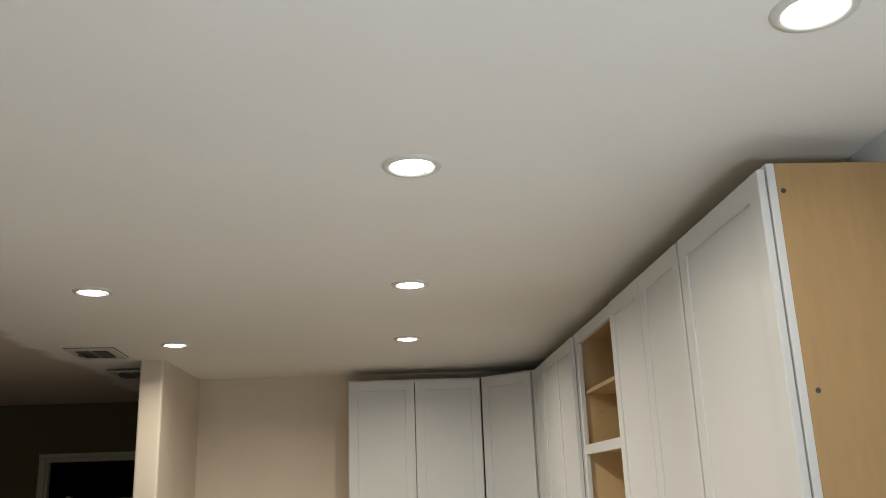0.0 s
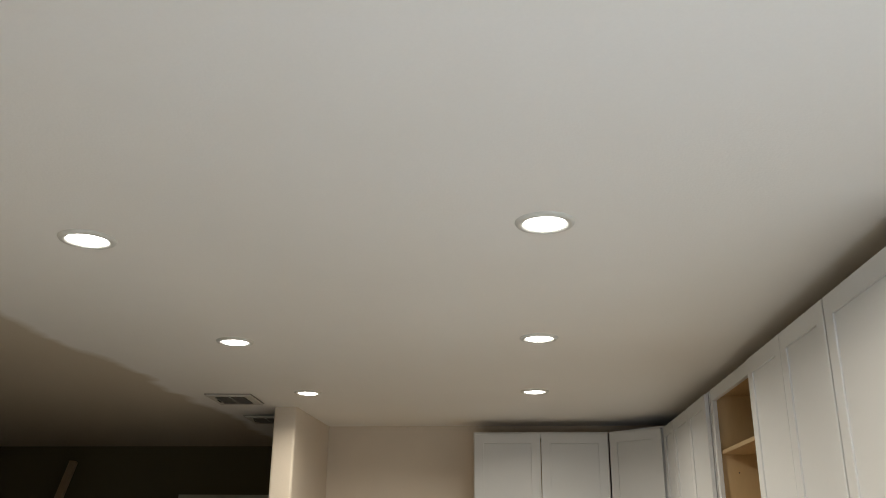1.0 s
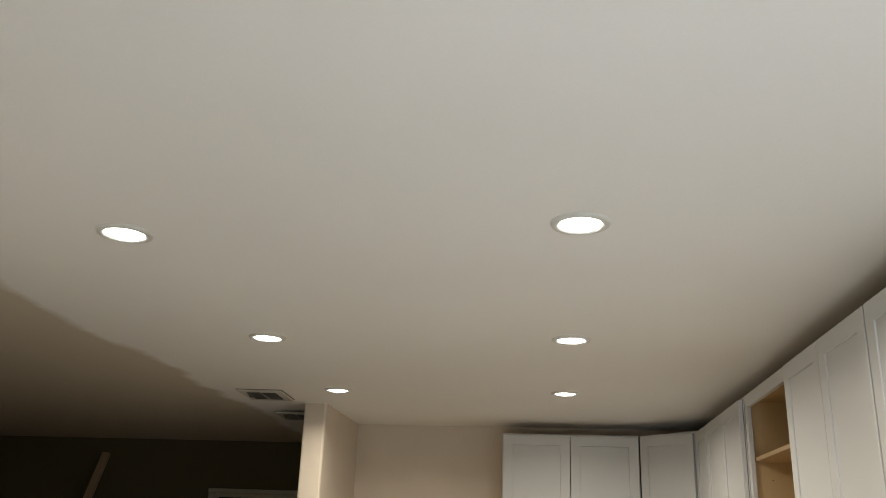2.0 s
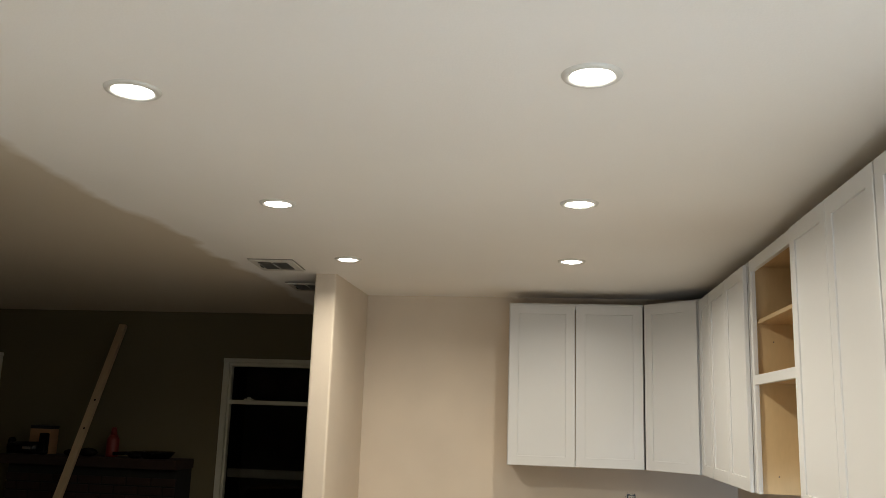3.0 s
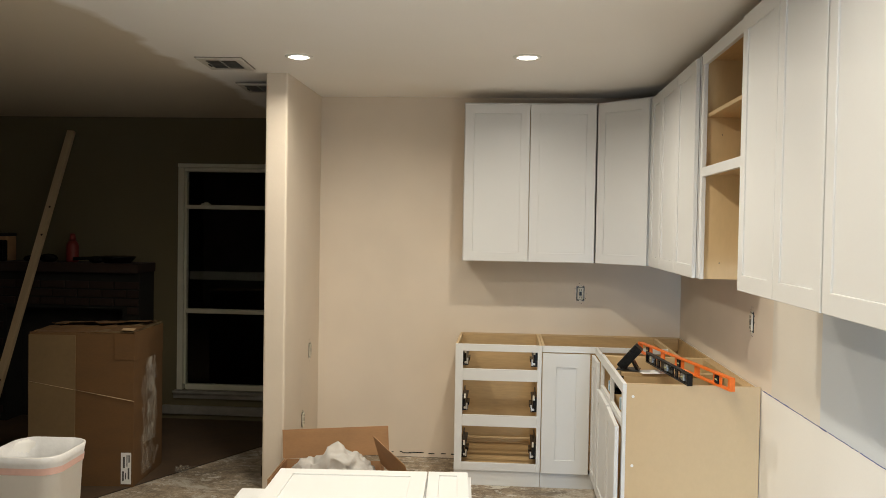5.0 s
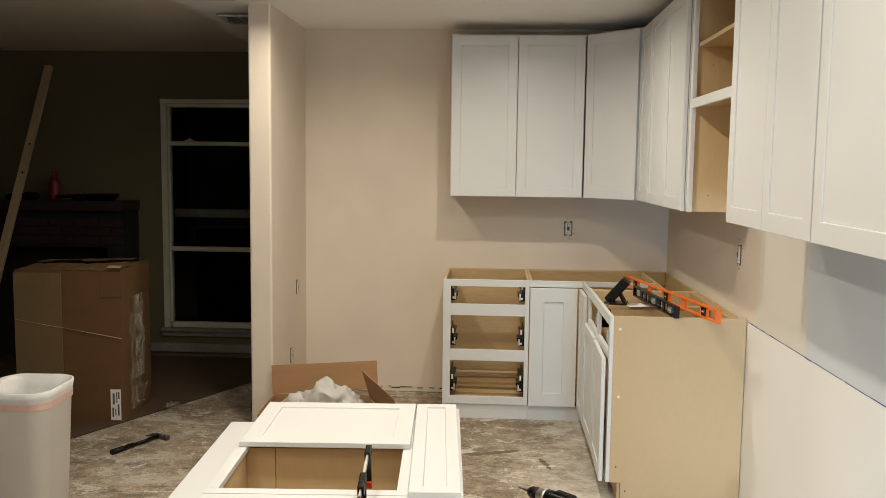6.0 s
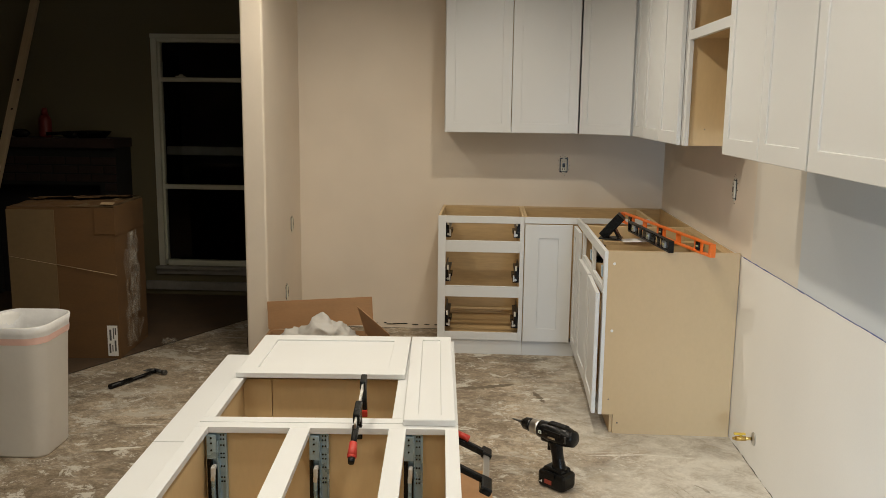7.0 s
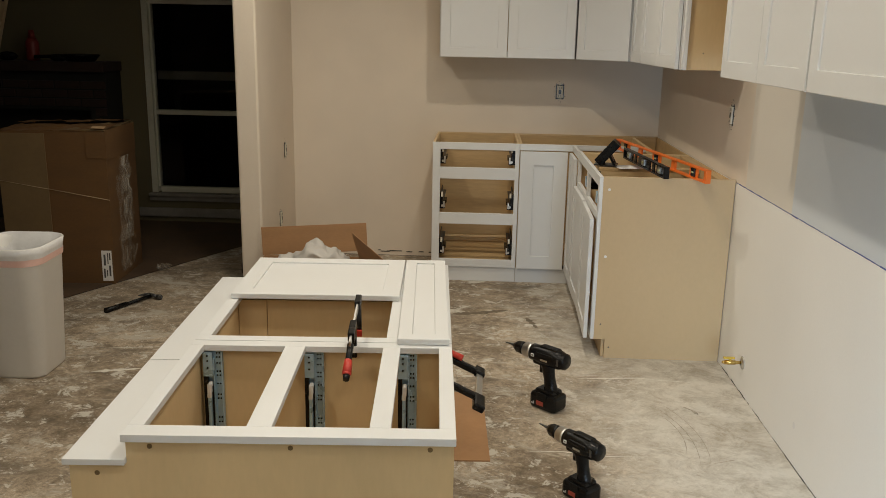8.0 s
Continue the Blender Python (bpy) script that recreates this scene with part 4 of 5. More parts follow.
level(pose(-0.172, -2.05, BT + 0.0125, 0, 0, ang), 1.22, 0.062, ORANGE, "long orange aluminium spirit level resting on the base cabinets",
      ((0.03, 0.09), (0.16, 0.3), (0.34, 0.46), (0.55, 0.68), (0.72, 0.84), (0.91, 0.97)), ORANGE)
level(pose(-0.338, -1.94, BT + 0.0125, 0, 0, 6.5), 0.7, 0.056, BLACK, "short black spirit level with pale windows on the base cabinets",
      ((0.2, 0.26), (0.3, 0.36), (0.64, 0.7), (0.74, 0.8)), BLACK)

# unidentified black wedge; its hinge, stand and foot are made up
ts = thing("black_wedge", "unidentified black slab leaning on a stand over the base cabinet", "case", pose(-0.555, -1.40, BT - 0.004, 0, 0, -14))
slab("cover", (-0.025, 0.025), (-0.05, 0.05), (0.0, 0.145), BLACK, ts, bevel=0.005, m=pose(-0.03, 0, 0.012, 0, 40))
slab("hinge", (-0.024, 0.0), (-0.046, 0.046), (0.02, 0.03), DARK_STEEL, ts, bevel=0.002, m=pose(-0.03, 0, 0.012, 0, 40))
slab("stand", (-0.006, 0.006), (-0.04, 0.04), (0.0, 0.06), BLACK, ts, bevel=0.003, m=pose(0.06, 0, 0.0, 0, -30))
slab("foot", (-0.05, 0.07), (-0.05, 0.05), (-0.0005, 0.006), BLACK, ts, bevel=0.003)
sh = thing("paper_sheet", "white paper sheet lying on the base cabinet", "paper", pose(-0.42, -1.43, BT - 0.009, 0, 0, 12))
slab("sheet", (-0.08, 0.08), (-0.06, 0.06), (0, 0.001), PAPER, sh, bevel=0)

hm = thing("claw_hammer", "black-handled claw hammer lying on the concrete", "hammer", pose(-3.3, -1.495, FLOOR + 0.014, 0, 0, math.degrees(math.atan2(0.32, 0.16))))
bm = bmesh.new()
bm_tube(bm, (0.0, 0, 0), (0.15, 0, 0), 0.016, 0.014)
part("grip", bm, BLACK, hm)
bm = bmesh.new()
bm_tube(bm, (0.15, 0, 0), (0.335, 0, 0.004), 0.010, 0.009)
part("shaft", bm, BLACK, hm)
bm = bmesh.new()
bm_tube(bm, (0.335, -0.075, 0.004), (0.335, -0.045, 0.004), 0.0145, 0.0145)
bm_tube(bm, (0.335, -0.045, 0.004), (0.335, 0.02, 0.004), 0.011, 0.012)
for s in (-1, 1):
    bm_tube(bm, (0.335 + s * 0.005, 0.015, 0.004), (0.33 + s * 0.009, 0.06, 0.0), 0.008, 0.006)
    bm_tube(bm, (0.33 + s * 0.009, 0.06, 0.0), (0.318 + s * 0.011, 0.085, -0.004), 0.006, 0.003)
part("head", bm, DARK_STEEL, hm, "dark worn steel claw head")


# ---- bin, boxes, board ----
tb = thing("waste_bin", "tall white plastic bin with a liner folded over its rim", "bin", pose(-3.308, -2.31, FLOOR, 0, 0, 2))
bm = bmesh.new()
loft(bm, [ring_rect(0.124, 0.128, 0.05, 0.0), ring_rect(0.132, 0.136, 0.055, 0.012), ring_rect(0.16, 0.172, 0.085, 0.59), ring_rect(0.168, 0.18, 0.09, 0.6),
          ring_rect(0.168, 0.18, 0.09, 0.615), ring_rect(0.161, 0.173, 0.085, 0.615), ring_rect(0.155, 0.167, 0.082, 0.59), ring_rect(0.128, 0.132, 0.05, 0.015)], True, True)
part("body", bm, BIN, tb)
bm = bmesh.new()


def crumple(r, a):
    return [Vector(p) + noise.noise_vector(Vector(p) * 14) * a for p in r]


loft(bm, [crumple(ring_rect(0.1605, 0.1725, 0.086, 0.545, 14), 0.002), crumple(ring_rect(0.165, 0.177, 0.09, 0.58, 14), 0.003), crumple(ring_rect(0.171, 0.183, 0.092, 0.612, 14), 0.004),
          crumple(ring_rect(0.16, 0.172, 0.085, 0.617, 14), 0.004), crumple(ring_rect(0.146, 0.158, 0.08, 0.52, 14), 0.018), crumple(ring_rect(0.136, 0.148, 0.07, 0.42, 14), 0.028),
          crumple(ring_rect(0.125, 0.132, 0.06, 0.3, 14), 0.03)], False, True)
part("liner", bm, LINER, tb, "thin white bin liner")
bm = bmesh.new()
loft(bm, [crumple(ring_rect(0.1615, 0.1735, 0.087, 0.535, 14), 0.003), crumple(ring_rect(0.1645, 0.1765, 0.088, 0.565, 14), 0.003)], False, False)
part("drawstring", bm, PINK, tb, "pink drawstring band")

bx = thing("shipping_box", "tall brown cardboard shipping box with loose stretch film", "box", pose(-3.484, -0.93, FLOOR, 0, 0, 4))
BW, BD, BH = 0.645, 0.52, 0.95
slab("front", (-BW, 0), (0, 0.006), (0.0, BH), DIM_CARD, bx, bevel=0.001)
slab("side", (-0.006, 0.0), (0.006, BD), (0.0, BH), DIM_CARD, bx, bevel=0.001)
slab("side", (-BW, -BW + 0.006), (0.006, BD), (0.0, BH), DIM_CARD, bx, bevel=0.001)
slab("back", (-BW, 0), (BD, BD + 0.006), (0.0, BH), DIM_CARD, bx, bevel=0.001)
# the left part of the front is paler than the rest
slab("overlap_sheet", (-BW - 0.004, -BW + 0.285), (-0.006, -0.001), (0.0, BH - 0.012), DIM_CARD_PALE, bx, "paler cardboard sheet over the front", bevel=0.001)


def crumpled_flap(x0, x1, y0, y1, z, tilt_x, tilt_y, mat, seed, label=""):
    """A cardboard flap with a bent, torn sheet shape; it tilts about its corner x0, y0."""
    bm = bmesh.new()
    n = 14
    top, low = {}, {}
    for i in range(n + 1):
        for j in range(7):
            u, v = i / n, j / 6
            x, y = x0 + (x1 - x0) * u, y0 + (y1 - y0) * v
            if j == 6:
                y += 0.03 * noise.noise(Vector((u * 9, seed, 0)))
            h = z + tilt_x * u + tilt_y * v + 0.02 * v * noise.noise(Vector((u * 4, v * 2, seed))) + 0.008 * noise.noise(Vector((u * 11, v * 7, seed)))
            top[i, j], low[i, j] = bm.verts.new((x, y, h + 0.004)), bm.verts.new((x, y, h))
    for i in range(n):
        for j in range(6):
            bm.faces.new((top[i, j], top[i + 1, j], top[i + 1, j + 1], top[i, j + 1]))
            bm.faces.new((low[i, j], low[i, j + 1], low[i + 1, j + 1], low[i + 1, j]))
    for i in range(n):
        bm.faces.new((top[i, 0], low[i, 0], low[i + 1, 0], top[i + 1, 0]))
        bm.faces.new((top[i, 6], top[i + 1, 6], low[i + 1, 6], low[i, 6]))
    part("flap", bm, mat, bx, label)


crumpled_flap(-BW, -0.01, 0.0, 0.24, BH, 0.004, 0.015, DIM_CARD, 1.3)
crumpled_flap(-BW, -0.02, BD, BD - 0.22, BH + 0.004, 0.02, 0.02, DIM_CARD, 4.1)
crumpled_flap(-0.27, 0.004, 0.004, BD, BH + 0.008, 0.0, 0.008, DIM_CARD_PALE, 7.7, "bent paler top flap")
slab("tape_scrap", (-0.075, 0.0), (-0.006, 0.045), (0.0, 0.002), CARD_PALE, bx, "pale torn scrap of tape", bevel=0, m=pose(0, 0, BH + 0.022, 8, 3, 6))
slab("band", (-0.12, 0.004), (-0.004, -0.001), (BH - 0.16, BH), DIM_CARD, bx, bevel=0.001)
slab("band", (0.001, 0.005), (-0.004, BD), (BH - 0.17, BH + 0.012), DIM_CARD, bx, bevel=0.001)
lb = slab("shipping_label", (-0.075, -0.012), (-0.003, -0.001), (0.02, 0.215), PAPER, bx, "white printed label", bevel=0)
for k, (z0, z1, x0, x1) in enumerate(((0.04, 0.1, -0.066, -0.056), (0.05, 0.09, -0.048, -0.042), (0.12, 0.19, -0.062, -0.05), (0.13, 0.2, -0.04, -0.034), (0.05, 0.12, -0.032, -0.022), (0.155, 0.2, -0.028, -0.02))):
    slab("print_bar", (x0, x1), (-0.0042, -0.003), (z0, z1), INK, lb, bevel=0)
for i, (y0, y1, z0, z1) in enumerate(((0.10, 0.36, 0.05, 0.72), (0.16, 0.3, 0.25, 0.78))):
    bm = bmesh.new()
    sheet = {}
    for a in range(29):
        for b in range(61):
            u, v = a / 28, b / 60
            y = y0 + (y1 - y0) * u + 0.04 * noise.noise(Vector((v * 5, i * 3.1, 1)))
            x = 0.008 + 0.012 * i + 0.035 * abs(noise.noise(Vector((u * 7, v * 3, i * 5.0)))) + 0.018 * abs(noise.noise(Vector((u * 19, v * 9, i + 2.0))))
            sheet[a, b] = bm.verts.new((x, y, z0 + (z1 - z0) * v))
    for a in range(28):
        for b in range(60):
            if noise.noise(Vector((a * 0.23, b * 0.11, i * 7.0))) > -0.22:
                bm.faces.new((sheet[a, b], sheet[a + 1, b], sheet[a + 1, b + 1], sheet[a, b + 1]))
    bmesh.ops.delete(bm, geom=[v for v in bm.verts if not v.link_faces], context="VERTS")
    part("stretch_film", bm, FILM, bx, "loose crumpled sheet of clear stretch film")
bm = bmesh.new()
bm_tube(bm, (-BW + 0.285, -0.004, 0.60), (0.003, -0.004, 0.535), 0.002, n=6)
bm_tube(bm, (-BW, -0.008, 0.65), (-BW + 0.285, -0.008, 0.60), 0.0012, n=6)
part("twine", bm, WOOD, bx, "pale twine")

cs = thing("cardboard_sheet", "flat brown cardboard sheet beside the lying cabinets", "cardboard", pose(-1.24, -2.62, FLOOR, 0, 0, 3))
slab("sheet", (-0.06, 0.075), (-0.43, 0.2), (0, 0.005), CARD, cs, bevel=0)
cs["label"] = "narrow strip of brown cardboard beside the lying cabinets"

ob = thing("open_carton", "small open brown carton with raised flaps", "box", pose(-2.5, -1.42, FLOOR, 0, 0, 2))
OW, OD, OH = 0.60, 0.42, 0.235
slab("front", (0, OW), (0, 0.005), (0, OH), CARD, ob, bevel=0.001)
slab("back", (0, OW), (OD, OD + 0.005), (0, OH), CARD, ob, bevel=0.001)
slab("side", (0, 0.005), (0.005, OD), (0, OH), CARD, ob, bevel=0.001)
slab("side", (OW - 0.005, OW), (0.005, OD), (0, OH), CARD, ob, bevel=0.001)
slab("bottom", (0.005, OW - 0.005), (0.005, OD), (0.0005, 0.006), CARD, ob, bevel=0)
slab("flap", (-0.01, OW + 0.03), (0, 0.004), (0, 0.17), CARD, ob, bevel=0.001, m=pose(0, OD + 0.002, OH, -8, -3.5, 1))
slab("flap", (0, 0.004), (0, OD), (0, 0.1), CARD, ob, bevel=0.001, m=pose(0.006, 0.0, OH - 0.1, 0, 3, 0))
slab("flap", (0, 0.004), (-0.06, OD - 0.06), (-0.02, 0.17), CARD, ob, bevel=0.001, m=pose(OW + 0.17, 0.03, OH - 0.03, 10, -20, 28))

pb = thing("plastic_bag", "crumpled translucent white plastic bag in the carton", "bag", pose(-2.15, -1.2, FLOOR + 0.07))
bm = bmesh.new()
bmesh.ops.create_icosphere(bm, subdivisions=5, radius=1.0)
for v in bm.verts:
    p = v.co.copy()
    k = 1 + 0.22 * noise.noise(p * 1.4) - 0.34 * abs(noise.noise(Vector((p.x * 3.4, p.y * 1.2, p.z * 1.6)))) - 0.12 * abs(noise.noise(p * 6.5))
    peak = 0.085 * math.exp(-((p.x + 0.05) / 0.26) ** 2) + 0.03 * math.exp(-((p.x + 0.72) / 0.2) ** 2) + 0.05 * math.exp(-((p.x - 0.45) / 0.32) ** 2)
    fold = 0.05 * abs(noise.noise(Vector((p.x * 2.6 + p.y, p.y * 2.0, p.z * 2.2 + 4)))) + 0.02 * abs(noise.noise(p * 8))
    v.co = Vector((0.275 * p.x * k, 0.15 * p.y * k, 0.15 + 0.10 * p.z * k + max(0.0, p.z) ** 0.7 * (peak - fold)))
for f in bm.faces:
    f.smooth = True
part("bag", bm, BAG, pb)

# long board that leans on the far wall
lean = thing("pine_board", "long raw pine board leaning against the dim wall", "board")
a, b = Vector((-5.035, -0.03, FLOOR + 0.01)), Vector((-4.845, FAR - 0.03, 2.352))
ax = (b - a).normalized()
sx = Vector((1, 0, 0)) - ax * ax.x
sx.normalize()
sy = ax.cross(sx)
lean.matrix_basis = Matrix(((sx.x, sy.x, ax.x, a.x), (sx.y, sy.y, ax.y, a.y), (sx.z, sy.z, ax.z, a.z), (0, 0, 0, 1)))
LB = (b - a).length
slab("plank", (-0.03, 0.03), (-0.018, 0.018), (0, LB), WOOD, lean, bevel=0.003)
for z in (0.45, 1.62, 1.86):
    bm = bmesh.new()
    bm_tube(bm, (0.01, -0.0185, z), (0.01, -0.0178, z), 0.009, n=10)
    part("knot", bm, BRICK, lean, m=None)


# ---- fireplace and what stands on it ----
FX0, FX1, FY, FZ = -5.58, -4.13, 0.61, 1.195
fp = thing("fireplace", "red brick fireplace with a black opening, darkened for the unlit room", "fireplace", pose(0, 0, 0))
HX0, HX1, HZ = -5.25, -4.28, 0.9
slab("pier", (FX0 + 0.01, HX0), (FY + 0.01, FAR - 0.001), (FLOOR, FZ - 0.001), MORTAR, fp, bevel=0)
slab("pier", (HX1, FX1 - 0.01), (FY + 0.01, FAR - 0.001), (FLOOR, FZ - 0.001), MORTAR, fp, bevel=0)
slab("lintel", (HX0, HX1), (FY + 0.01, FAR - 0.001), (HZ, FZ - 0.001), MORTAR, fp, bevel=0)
slab("firebox", (HX0, HX1), (FAR - 0.06, FAR - 0.002), (FLOOR, HZ), NEAR_BLACK, fp, "black firebox", bevel=0)
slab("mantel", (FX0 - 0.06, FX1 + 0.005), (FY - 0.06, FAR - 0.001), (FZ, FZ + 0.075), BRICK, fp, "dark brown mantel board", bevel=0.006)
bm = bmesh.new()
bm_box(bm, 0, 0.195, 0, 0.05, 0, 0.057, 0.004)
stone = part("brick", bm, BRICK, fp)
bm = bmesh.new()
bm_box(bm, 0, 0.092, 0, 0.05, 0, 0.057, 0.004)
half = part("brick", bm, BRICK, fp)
spots = []
rows_n = int((FZ - FLOOR) / 0.0685)
for r in range(rows_n):
    z = FLOOR + 0.004 + r * 0.0685
    x = FX0 + 0.004
    short = r % 2
    while x < FX1 - 0.08:
        w = 0.092 if short or x + 0.195 > FX1 else 0.195
        if not (x + w > HX0 - 0.02 and x < HX1 + 0.02 and z < HZ - 0.02) or x + w < HX0 + 0.01:
            spots.append((x, z, w))
        short = 0
        x += w + 0.011
used = {0.195: 0, 0.092: 0}
for x, z, w in spots:
    src = stone if w > 0.1 else half
    if not used[w]:
        o = src
    else:
        o = src.copy()
        scene.collection.objects.link(o)
    used[w] = 1
    o.matrix_basis = pose(x, FY - 0.004 * random.random(), z)
MT = FZ + 0.075


def bottle(m, label, mat):
    t = thing("caulk_bottle", label, "bottle", m)
    bm = bmesh.new()
    bm_turn(bm, ((0.001, 0), (0.045, 0.0), (0.047, 0.02), (0.047, 0.13), (0.03, 0.165), (0.0, 0.168)), 20)
    part("body", bm, mat, t)
    bm = bmesh.new()
    bm_turn(bm, ((0.001, 0.165), (0.026, 0.166), (0.018, 0.22), (0.0, 0.222)), 16)
    part("cap", bm, mat, t)
    return t


bottle(pose(-4.74, 0.7, MT) @ Matrix.Scale(1.05, 4), "red plastic bottle on the mantel, colour darkened for the dim room", DARK_RED)
mb = thing("tool_case", "small dark box on the mantel", "box", pose(-5.38, 0.76, MT))
slab("body", (-0.09, 0.09), (-0.06, 0.06), (0, 0.2), CARD, mb, bevel=0.004)
slab("lid", (-0.092, 0.092), (-0.062, 0.062), (0.2, 0.225), NEAR_BLACK, mb, bevel=0.004)
mb = thing("power_tool", "black power tool lying on the mantel", "tool", pose(-5.42, 0.62, MT))
bm = bmesh.new()
bm_tube(bm, (-0.16, 0, 0.05), (0.1, 0, 0.05), 0.045, 0.05)
bm_box(bm, 0.1, 0.16, -0.03, 0.03, 0.0, 0.17, 0.01)
part("body", bm, BLACK, mb)
slab("switch_plate", (-0.02, 0.05), (-0.055, -0.045), (0.04, 0.06), CHROME, mb, bevel=0.002)
mb = thing("spray_can", "black spray can on the mantel", "can", pose(-5.62, 0.7, MT))
bm = bmesh.new()
bm_turn(bm, ((0.001, 0), (0.032, 0), (0.032, 0.1), (0.02, 0.125), (0.0, 0.126)), 16)
part("body", bm, BLACK, mb)
mb = thing("frying_pan", "black pan lying on the mantel", "pan", pose(-4.36, 0.7, MT))
bm = bmesh.new()
bm_turn(bm, ((0.001, 0.0), (0.1, 0.0), (0.14, 0.045), (0.146, 0.05), (0.13, 0.056), (0.0, 0.06)), 28)
part("pan", bm, BLACK, mb)
bm = bmesh.new()
bm_tube(bm, (-0.14, -0.02, 0.04), (-0.34, -0.06, 0.03), 0.012, 0.014)
part("handle", bm, BLACK, mb)
for x, s in ((-4.5, 0.05), (-4.9, 0.06), (-5.05, 0.045)):
    mb = thing("tool_pouch", "small dark pouch on the mantel", "pouch", pose(x, 0.62, MT))
    bm = bmesh.new()
    bmesh.ops.create_icosphere(bm, subdivisions=2, radius=s)
    for v in bm.verts:
        v.co = Vector((v.co.x * 1.3, v.co.y * 0.8, max(-s * 0.55, v.co.z * 0.6) + s * 0.55))
    part("pouch", bm, BLACK, mb)

# bright metal roll; the black drum is added to hold it up
st = thing("metal_ring_drum", "black drum with a bright metal rim beside the fireplace", "vacuum", pose(-5.0, -0.3, FLOOR))
bm = bmesh.new()
bm_turn(bm, ((0.001, 0), (0.15, 0), (0.16, 0.05), (0.15, 0.62), (0.1, 0.7), (0.0, 0.705)), 28)
part("drum", bm, BLACK, st)
bm = bmesh.new()
bm_turn(bm, ((0.06, 0.70), (0.075, 0.70), (0.075, 0.79), (0.06, 0.79), (0.06, 0.70)), 28)
part("metal_rim", bm, CHROME, st, "bright metal collar")

# ---- wiring boxes, valve and wall damage ----


def outlet(m, label):
    o = thing("wall_outlet", label, "outlet", m, "bare wall outlets")
    slab("box_hole", (-0.028, 0.028), (-0.001, 0.0), (-0.05, 0.05), BLACK, o, "black gap of the outlet box", bevel=0)
    slab("receptacle", (-0.0205, 0.0205), (-0.010, -0.001), (-0.042, 0.042), OUTLET_METAL, o, bevel=0.003)
    slab("socket_face", (-0.009, 0.009), (-0.0106, -0.010), (-0.014, 0.014), BLACK, o, "dark gap between the sockets", bevel=0)
    for s in (-1, 1):
        slab("strap", (-0.009, 0.009), (-0.004, -0.001), (s * 0.052 - 0.006, s * 0.052 + 0.006), OUTLET_METAL, o, bevel=0.001)
        for dx in (-0.007, 0.007):
            slab("slot", (dx - 0.0016, dx + 0.0016), (-0.0108, -0.010), (s * 0.027 - 0.006, s * 0.027 + 0.006), BLACK, o, bevel=0)
    bm = bmesh.new()
    for k in range(14):
        a = 6.2832 * k / 14
        r = 1.0 + 0.35 * random.random()
        x, z, s = 0.031 * r * math.cos(a), 0.058 * r * math.sin(a), 0.001 + 0.0028 * random.random()
        bm_box(bm, x - s, x + s, -0.0006, 0.0, z - 0.7 * s, z + 0.7 * s)
    part("chipped_edge", bm, NEAR_BLACK, o, "ragged dark chips in the plaster round the box")
    return o


outlet(pose(-0.688, -0.0005, 1.158), "bare wall outlet without a cover above the base cabinets")
outlet(EAST(-1.733) @ pose(0, -0.0005, 1.168), "bare wall outlet without a cover on the primed wall")
outlet(pose(-2.54, -0.275, 0.75, 0, 0, 90) @ pose(0, -0.0005, 0), "bare outlet without a cover on the wing wall")
outlet(pose(-2.54, -0.452, 0.315, 0, 0, 90) @ pose(0, -0.0005, 0), "low bare outlet without a cover on the wing wall")

gv = thing("gas_valve", "brass shut-off valve with a chrome wall flange near the floor", "valve", pose(0, -2.285, 0.105, 0, -90) @ Matrix.Scale(0.85, 4))
bm = bmesh.new()
bm_turn(bm, ((0.008, 0.0012), (0.036, 0.0012), (0.034, 0.006), (0.014, 0.011), (0.012, 0.012)), 24)
part("flange", bm, CHROME, gv)
bm = bmesh.new()
bm_tube(bm, (0, 0, 0.0015), (0, 0, 0.06), 0.008)
bm_tube(bm, (0, 0, 0.04), (0, 0, 0.095), 0.013, 0.013, 8)
bm_tube(bm, (0, 0, 0.095), (0, 0, 0.11), 0.009, 0.007)
v = part("valve_body", bm, BRASS, gv)
bm = bmesh.new()
bm_tube(bm, (0.0, 0, 0.068), (0.022, 0, 0.068), 0.006)
bm_box(bm, 0.02, 0.03, -0.008, 0.008, 0.045, 0.105, 0.002)
part("lever", bm, YELLOW, v, "yellow lever")
bm = bmesh.new()
bmesh.ops.create_circle(bm, cap_ends=True, radius=0.013, segments=18)
for vv in bm.verts:
    vv.co *= 1 + 0.25 * noise.noise(vv.co * 60)
ph = structure("wall_patch", bm, PAPER, "small round plaster patch low on the drywall", "wall patch")
ph.matrix_basis = pose(-0.0035, -2.95, 0.115, 0, -90)
bm = bmesh.new()
ragged = random.Random(12)
x = -2.5
while x < -1.54:
    ln = 0.012 + 0.035 * ragged.random()
    z = FLOOR + 0.028 + 0.008 * ragged.random()
    if ragged.random() < 0.62:
        bm_box(bm, x, x + ln, -0.003, 0.001, z - 0.001 - 0.003 * ragged.random(), z + 0.001 + 0.004 * ragged.random())
    x += ln
bm_box(bm, -2.5, -1.54, -0.0025, 0.001, FLOOR, FLOOR + 0.002)
structure("wall_gap", bm, NEAR_BLACK, "ragged dark gap where the drywall stops above the slab", "wall gap")

# floor litter and a joint in the slab
bm = bmesh.new()
pts = [(-4.4, -2.757), (-3.656, -1.239), (-3.38, -0.676), (-3.015, 0.07), (-2.75, 0.61)]
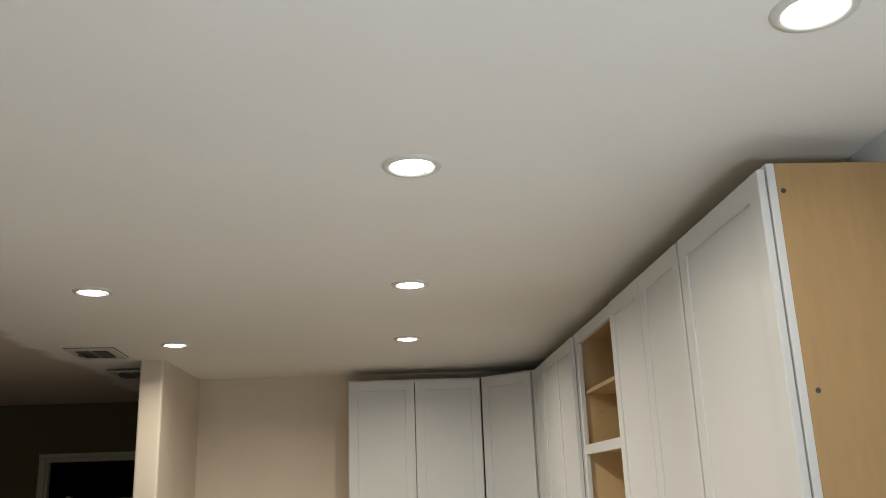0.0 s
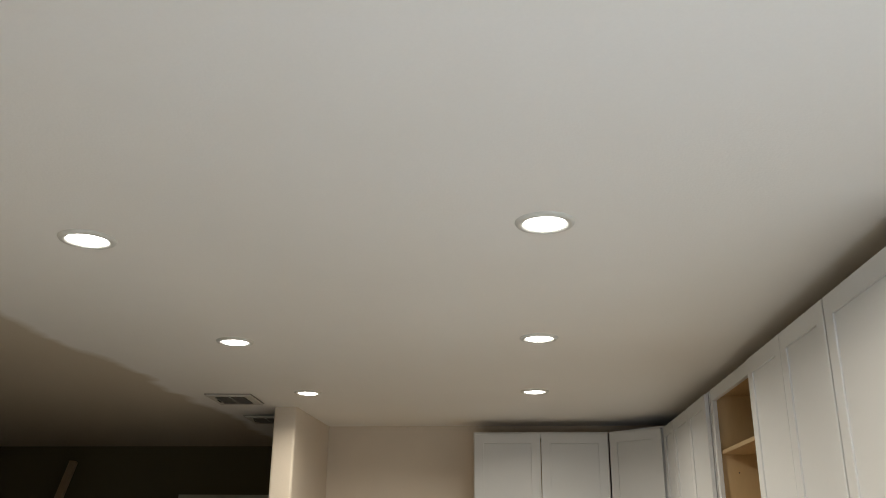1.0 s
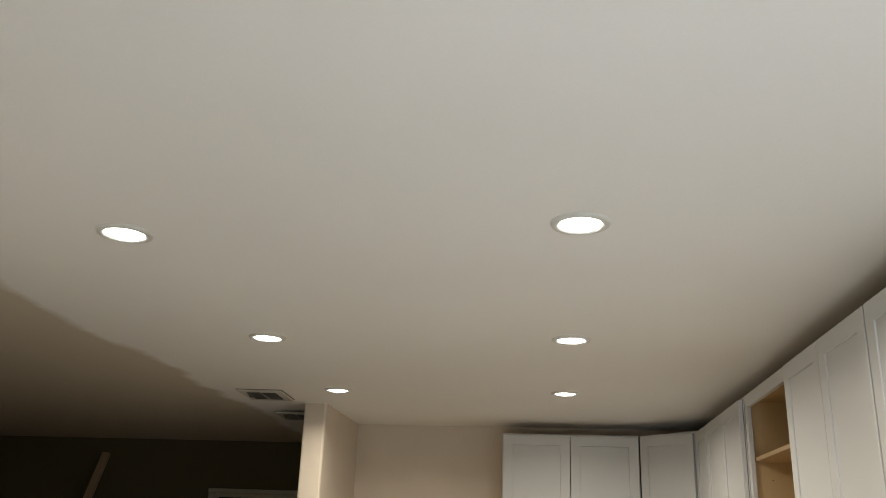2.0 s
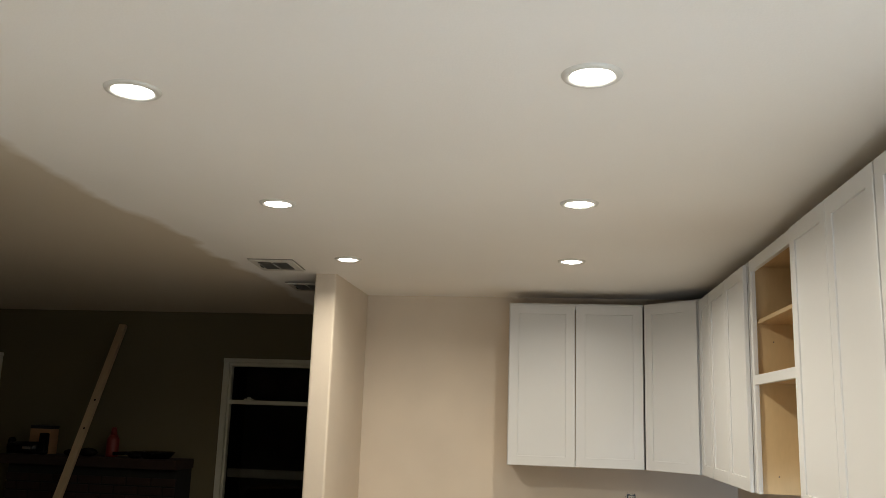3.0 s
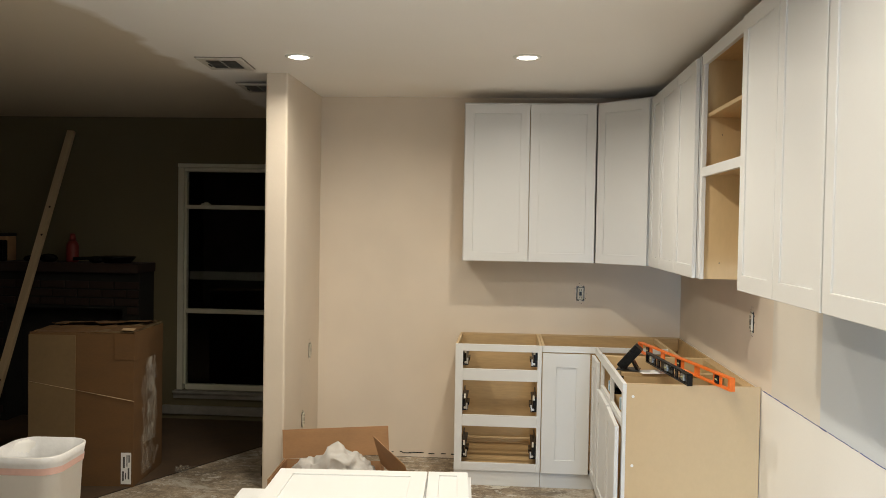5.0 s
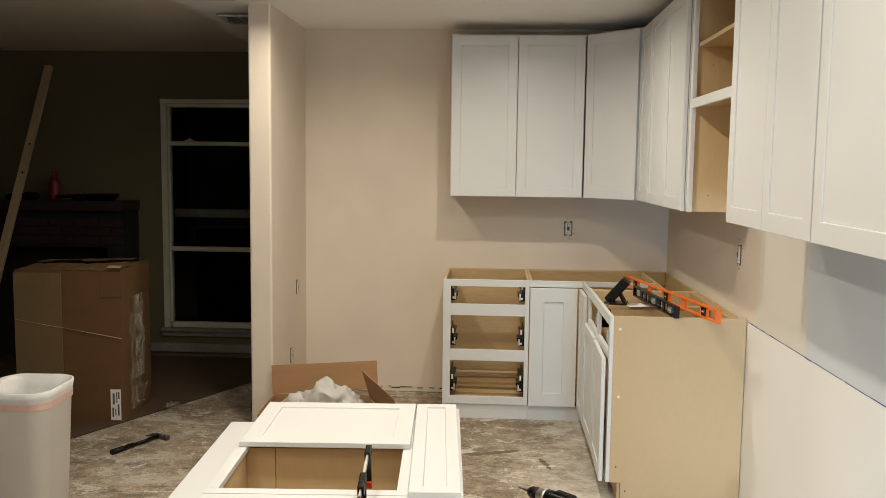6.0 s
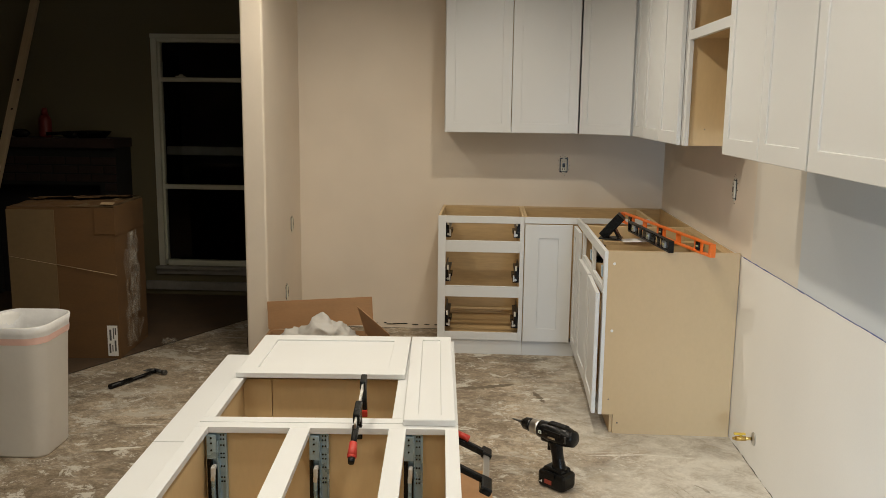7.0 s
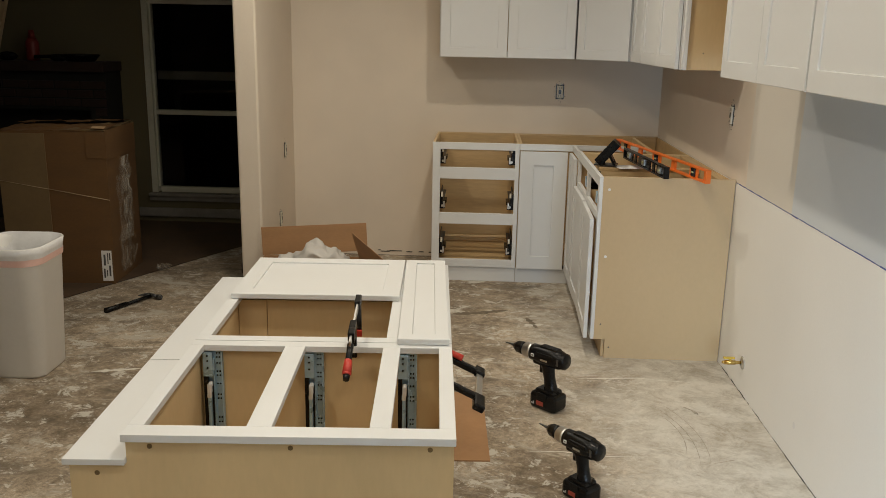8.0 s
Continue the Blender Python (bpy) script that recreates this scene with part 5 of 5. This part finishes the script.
for (xa, ya), (xb, yb) in zip(pts, pts[1:]):
    q = [bm.verts.new(p) for p in ((xa + 0.001, ya, FLOOR + 0.0006), (xa + 0.013, ya, FLOOR + 0.0006), (xb + 0.01, yb, FLOOR + 0.0006), (xb + 0.001, yb, FLOOR + 0.0006))]
    bm.faces.new(q)
structure("slab_joint", bm, NEAR_BLACK, "dark joint between the concrete slab and the old floor", "floor joint")
cf = thing("film_scrap", "crumpled clear film scrap on the concrete beside the box", "film", pose(-3.3, -0.60, FLOOR + 0.002))
bm = bmesh.new()
bmesh.ops.create_icosphere(bm, subdivisions=3, radius=0.032)
for v in bm.verts:
    k = 1 + 0.7 * noise.noise(v.co * 70)
    v.co = Vector((v.co.x * k * 1.3, v.co.y * k, max(0.0, (v.co.z + 0.03) * k * 0.7)))
part("film", bm, FILM, cf)
bk = thing("loose_brick", "dark loose brick against the wing wall", "brick", pose(-2.735, -0.5, FLOOR, 0, 0, 6))
slab("brick", (-0.05, 0.05), (-0.1, 0.1), (0, 0.065), BRICK, bk, bevel=0.004)

gap_rnd = random.Random(8)
bm = bmesh.new()
y = -1.96
while y > -5.4:
    ln = 0.012 + 0.05 * gap_rnd.random()
    if gap_rnd.random() < 0.82:
        bm_box(bm, -0.002 - 0.002 * gap_rnd.random(), 0.001, y - ln, y, FLOOR, FLOOR + 0.0008 + 0.0035 * gap_rnd.random() ** 2)
    y -= ln
structure("wall_gap_east", bm, NEAR_BLACK, "thin ragged dark gap under the drywall along the slab", "wall gap")


def floor_mark(name, pts, width, mat, label):
    """A scratch or smear on the slab: a thin ribbon of uneven width along pts, half a millimetre thick."""
    bm = bmesh.new()
    rows = []
    for k in range(41):
        u = k / 40 * (len(pts) - 1)
        i = min(int(u), len(pts) - 2)
        a, b = Vector(pts[i]), Vector(pts[i + 1])
        p = a.lerp(b, u - i)
        d = (b - a).normalized()
        w = width * (0.35 + 0.9 * abs(noise.noise(Vector((p.x * 25, p.y * 25, 3))))) * min(1.0, 5 * k / 40 + 0.1, 5 * (1 - k / 40) + 0.1)
        rows.append([bm.verts.new((p.x + s * d.y * w, p.y - s * d.x * w, FLOOR + z)) for s, z in ((-1, 0.0), (0, 0.0007), (1, 0.0))])
    for r, q in zip(rows, rows[1:]):
        for k in (0, 1):
            bm.faces.new((r[k], r[k + 1], q[k + 1], q[k]))
    return structure(name, bm, mat, label, "floor mark")


SCUFF = material("grey_scuff", (0.35, 0.31, 0.25), rough=0.9, var=0.3, scale=30, fine=200)
PLASTER_DUST = material("dried_plaster", (0.60, 0.57, 0.50), rough=0.95, var=0.2, scale=30, fine=200)


def arc(a, b, bulge):
    """Nine points from a to b along a bow that stands out by bulge."""
    a, b = Vector(a), Vector(b)
    n = Vector(((b - a).y, -(b - a).x)).normalized()
    return [tuple(a.lerp(b, k / 8) + n * bulge * 4 * (k / 8) * (1 - k / 8)) for k in range(9)]


for a, b, bulge in (((-0.44, -2.46), (-0.352, -3.02), -0.055), ((-0.40, -2.44), (-0.305, -2.985), -0.05), ((-0.42, -2.56), (-0.385, -2.93), -0.035)):
    floor_mark("floor_scratch", arc(a, b, bulge), 0.0028, SCUFF, "curved grey scratch in the dusty concrete")
floor_mark("floor_scratch", [(-0.30, -2.99), (-0.20, -2.95)], 0.004, SCUFF, "short grey scuff on the concrete")
floor_mark("floor_stain", [(-0.30, -2.48), (-0.27, -2.51), (-0.25, -2.56)], 0.012, SCUFF, "dark smudge on the dusty concrete")
floor_mark("plaster_streak", [(-1.0, -2.95), (-0.86, -2.94), (-0.72, -2.965), (-0.58, -2.96)], 0.005, PLASTER_DUST, "pale line of dried plaster on the concrete")
floor_mark("plaster_streak", [(-3.05, -2.02), (-2.78, -1.98), (-2.55, -1.92)], 0.008, PLASTER_DUST, "pale line of dried plaster on the concrete")
floor_mark("plaster_streak", [(-3.0, -2.33), (-2.78, -2.27)], 0.022, PLASTER_DUST, "pale scab of dried plaster on the concrete")
STAIN = material("brown_damp_stain", (0.15, 0.118, 0.082), rough=0.8, var=0.3, scale=30, fine=200)
floor_mark("floor_stain", [(-1.36, -1.31), (-1.2, -1.27), (-1.03, -1.20)], 0.045, STAIN, "brown damp stain on the concrete")
floor_mark("floor_stain", [(-0.93, -1.33), (-0.90, -1.42), (-0.88, -1.5)], 0.03, STAIN, "small brown stain on the concrete")
floor_mark("plaster_streak", [(-0.95, -1.46), (-0.84, -1.44)], 0.03, PLASTER_DUST, "pale scab of dried plaster on the concrete")
floor_mark("plaster_streak", [(-0.72, -2.2), (-0.45, -2.17), (-0.2, -2.2)], 0.012, PLASTER_DUST, "pale line of dried plaster on the concrete")
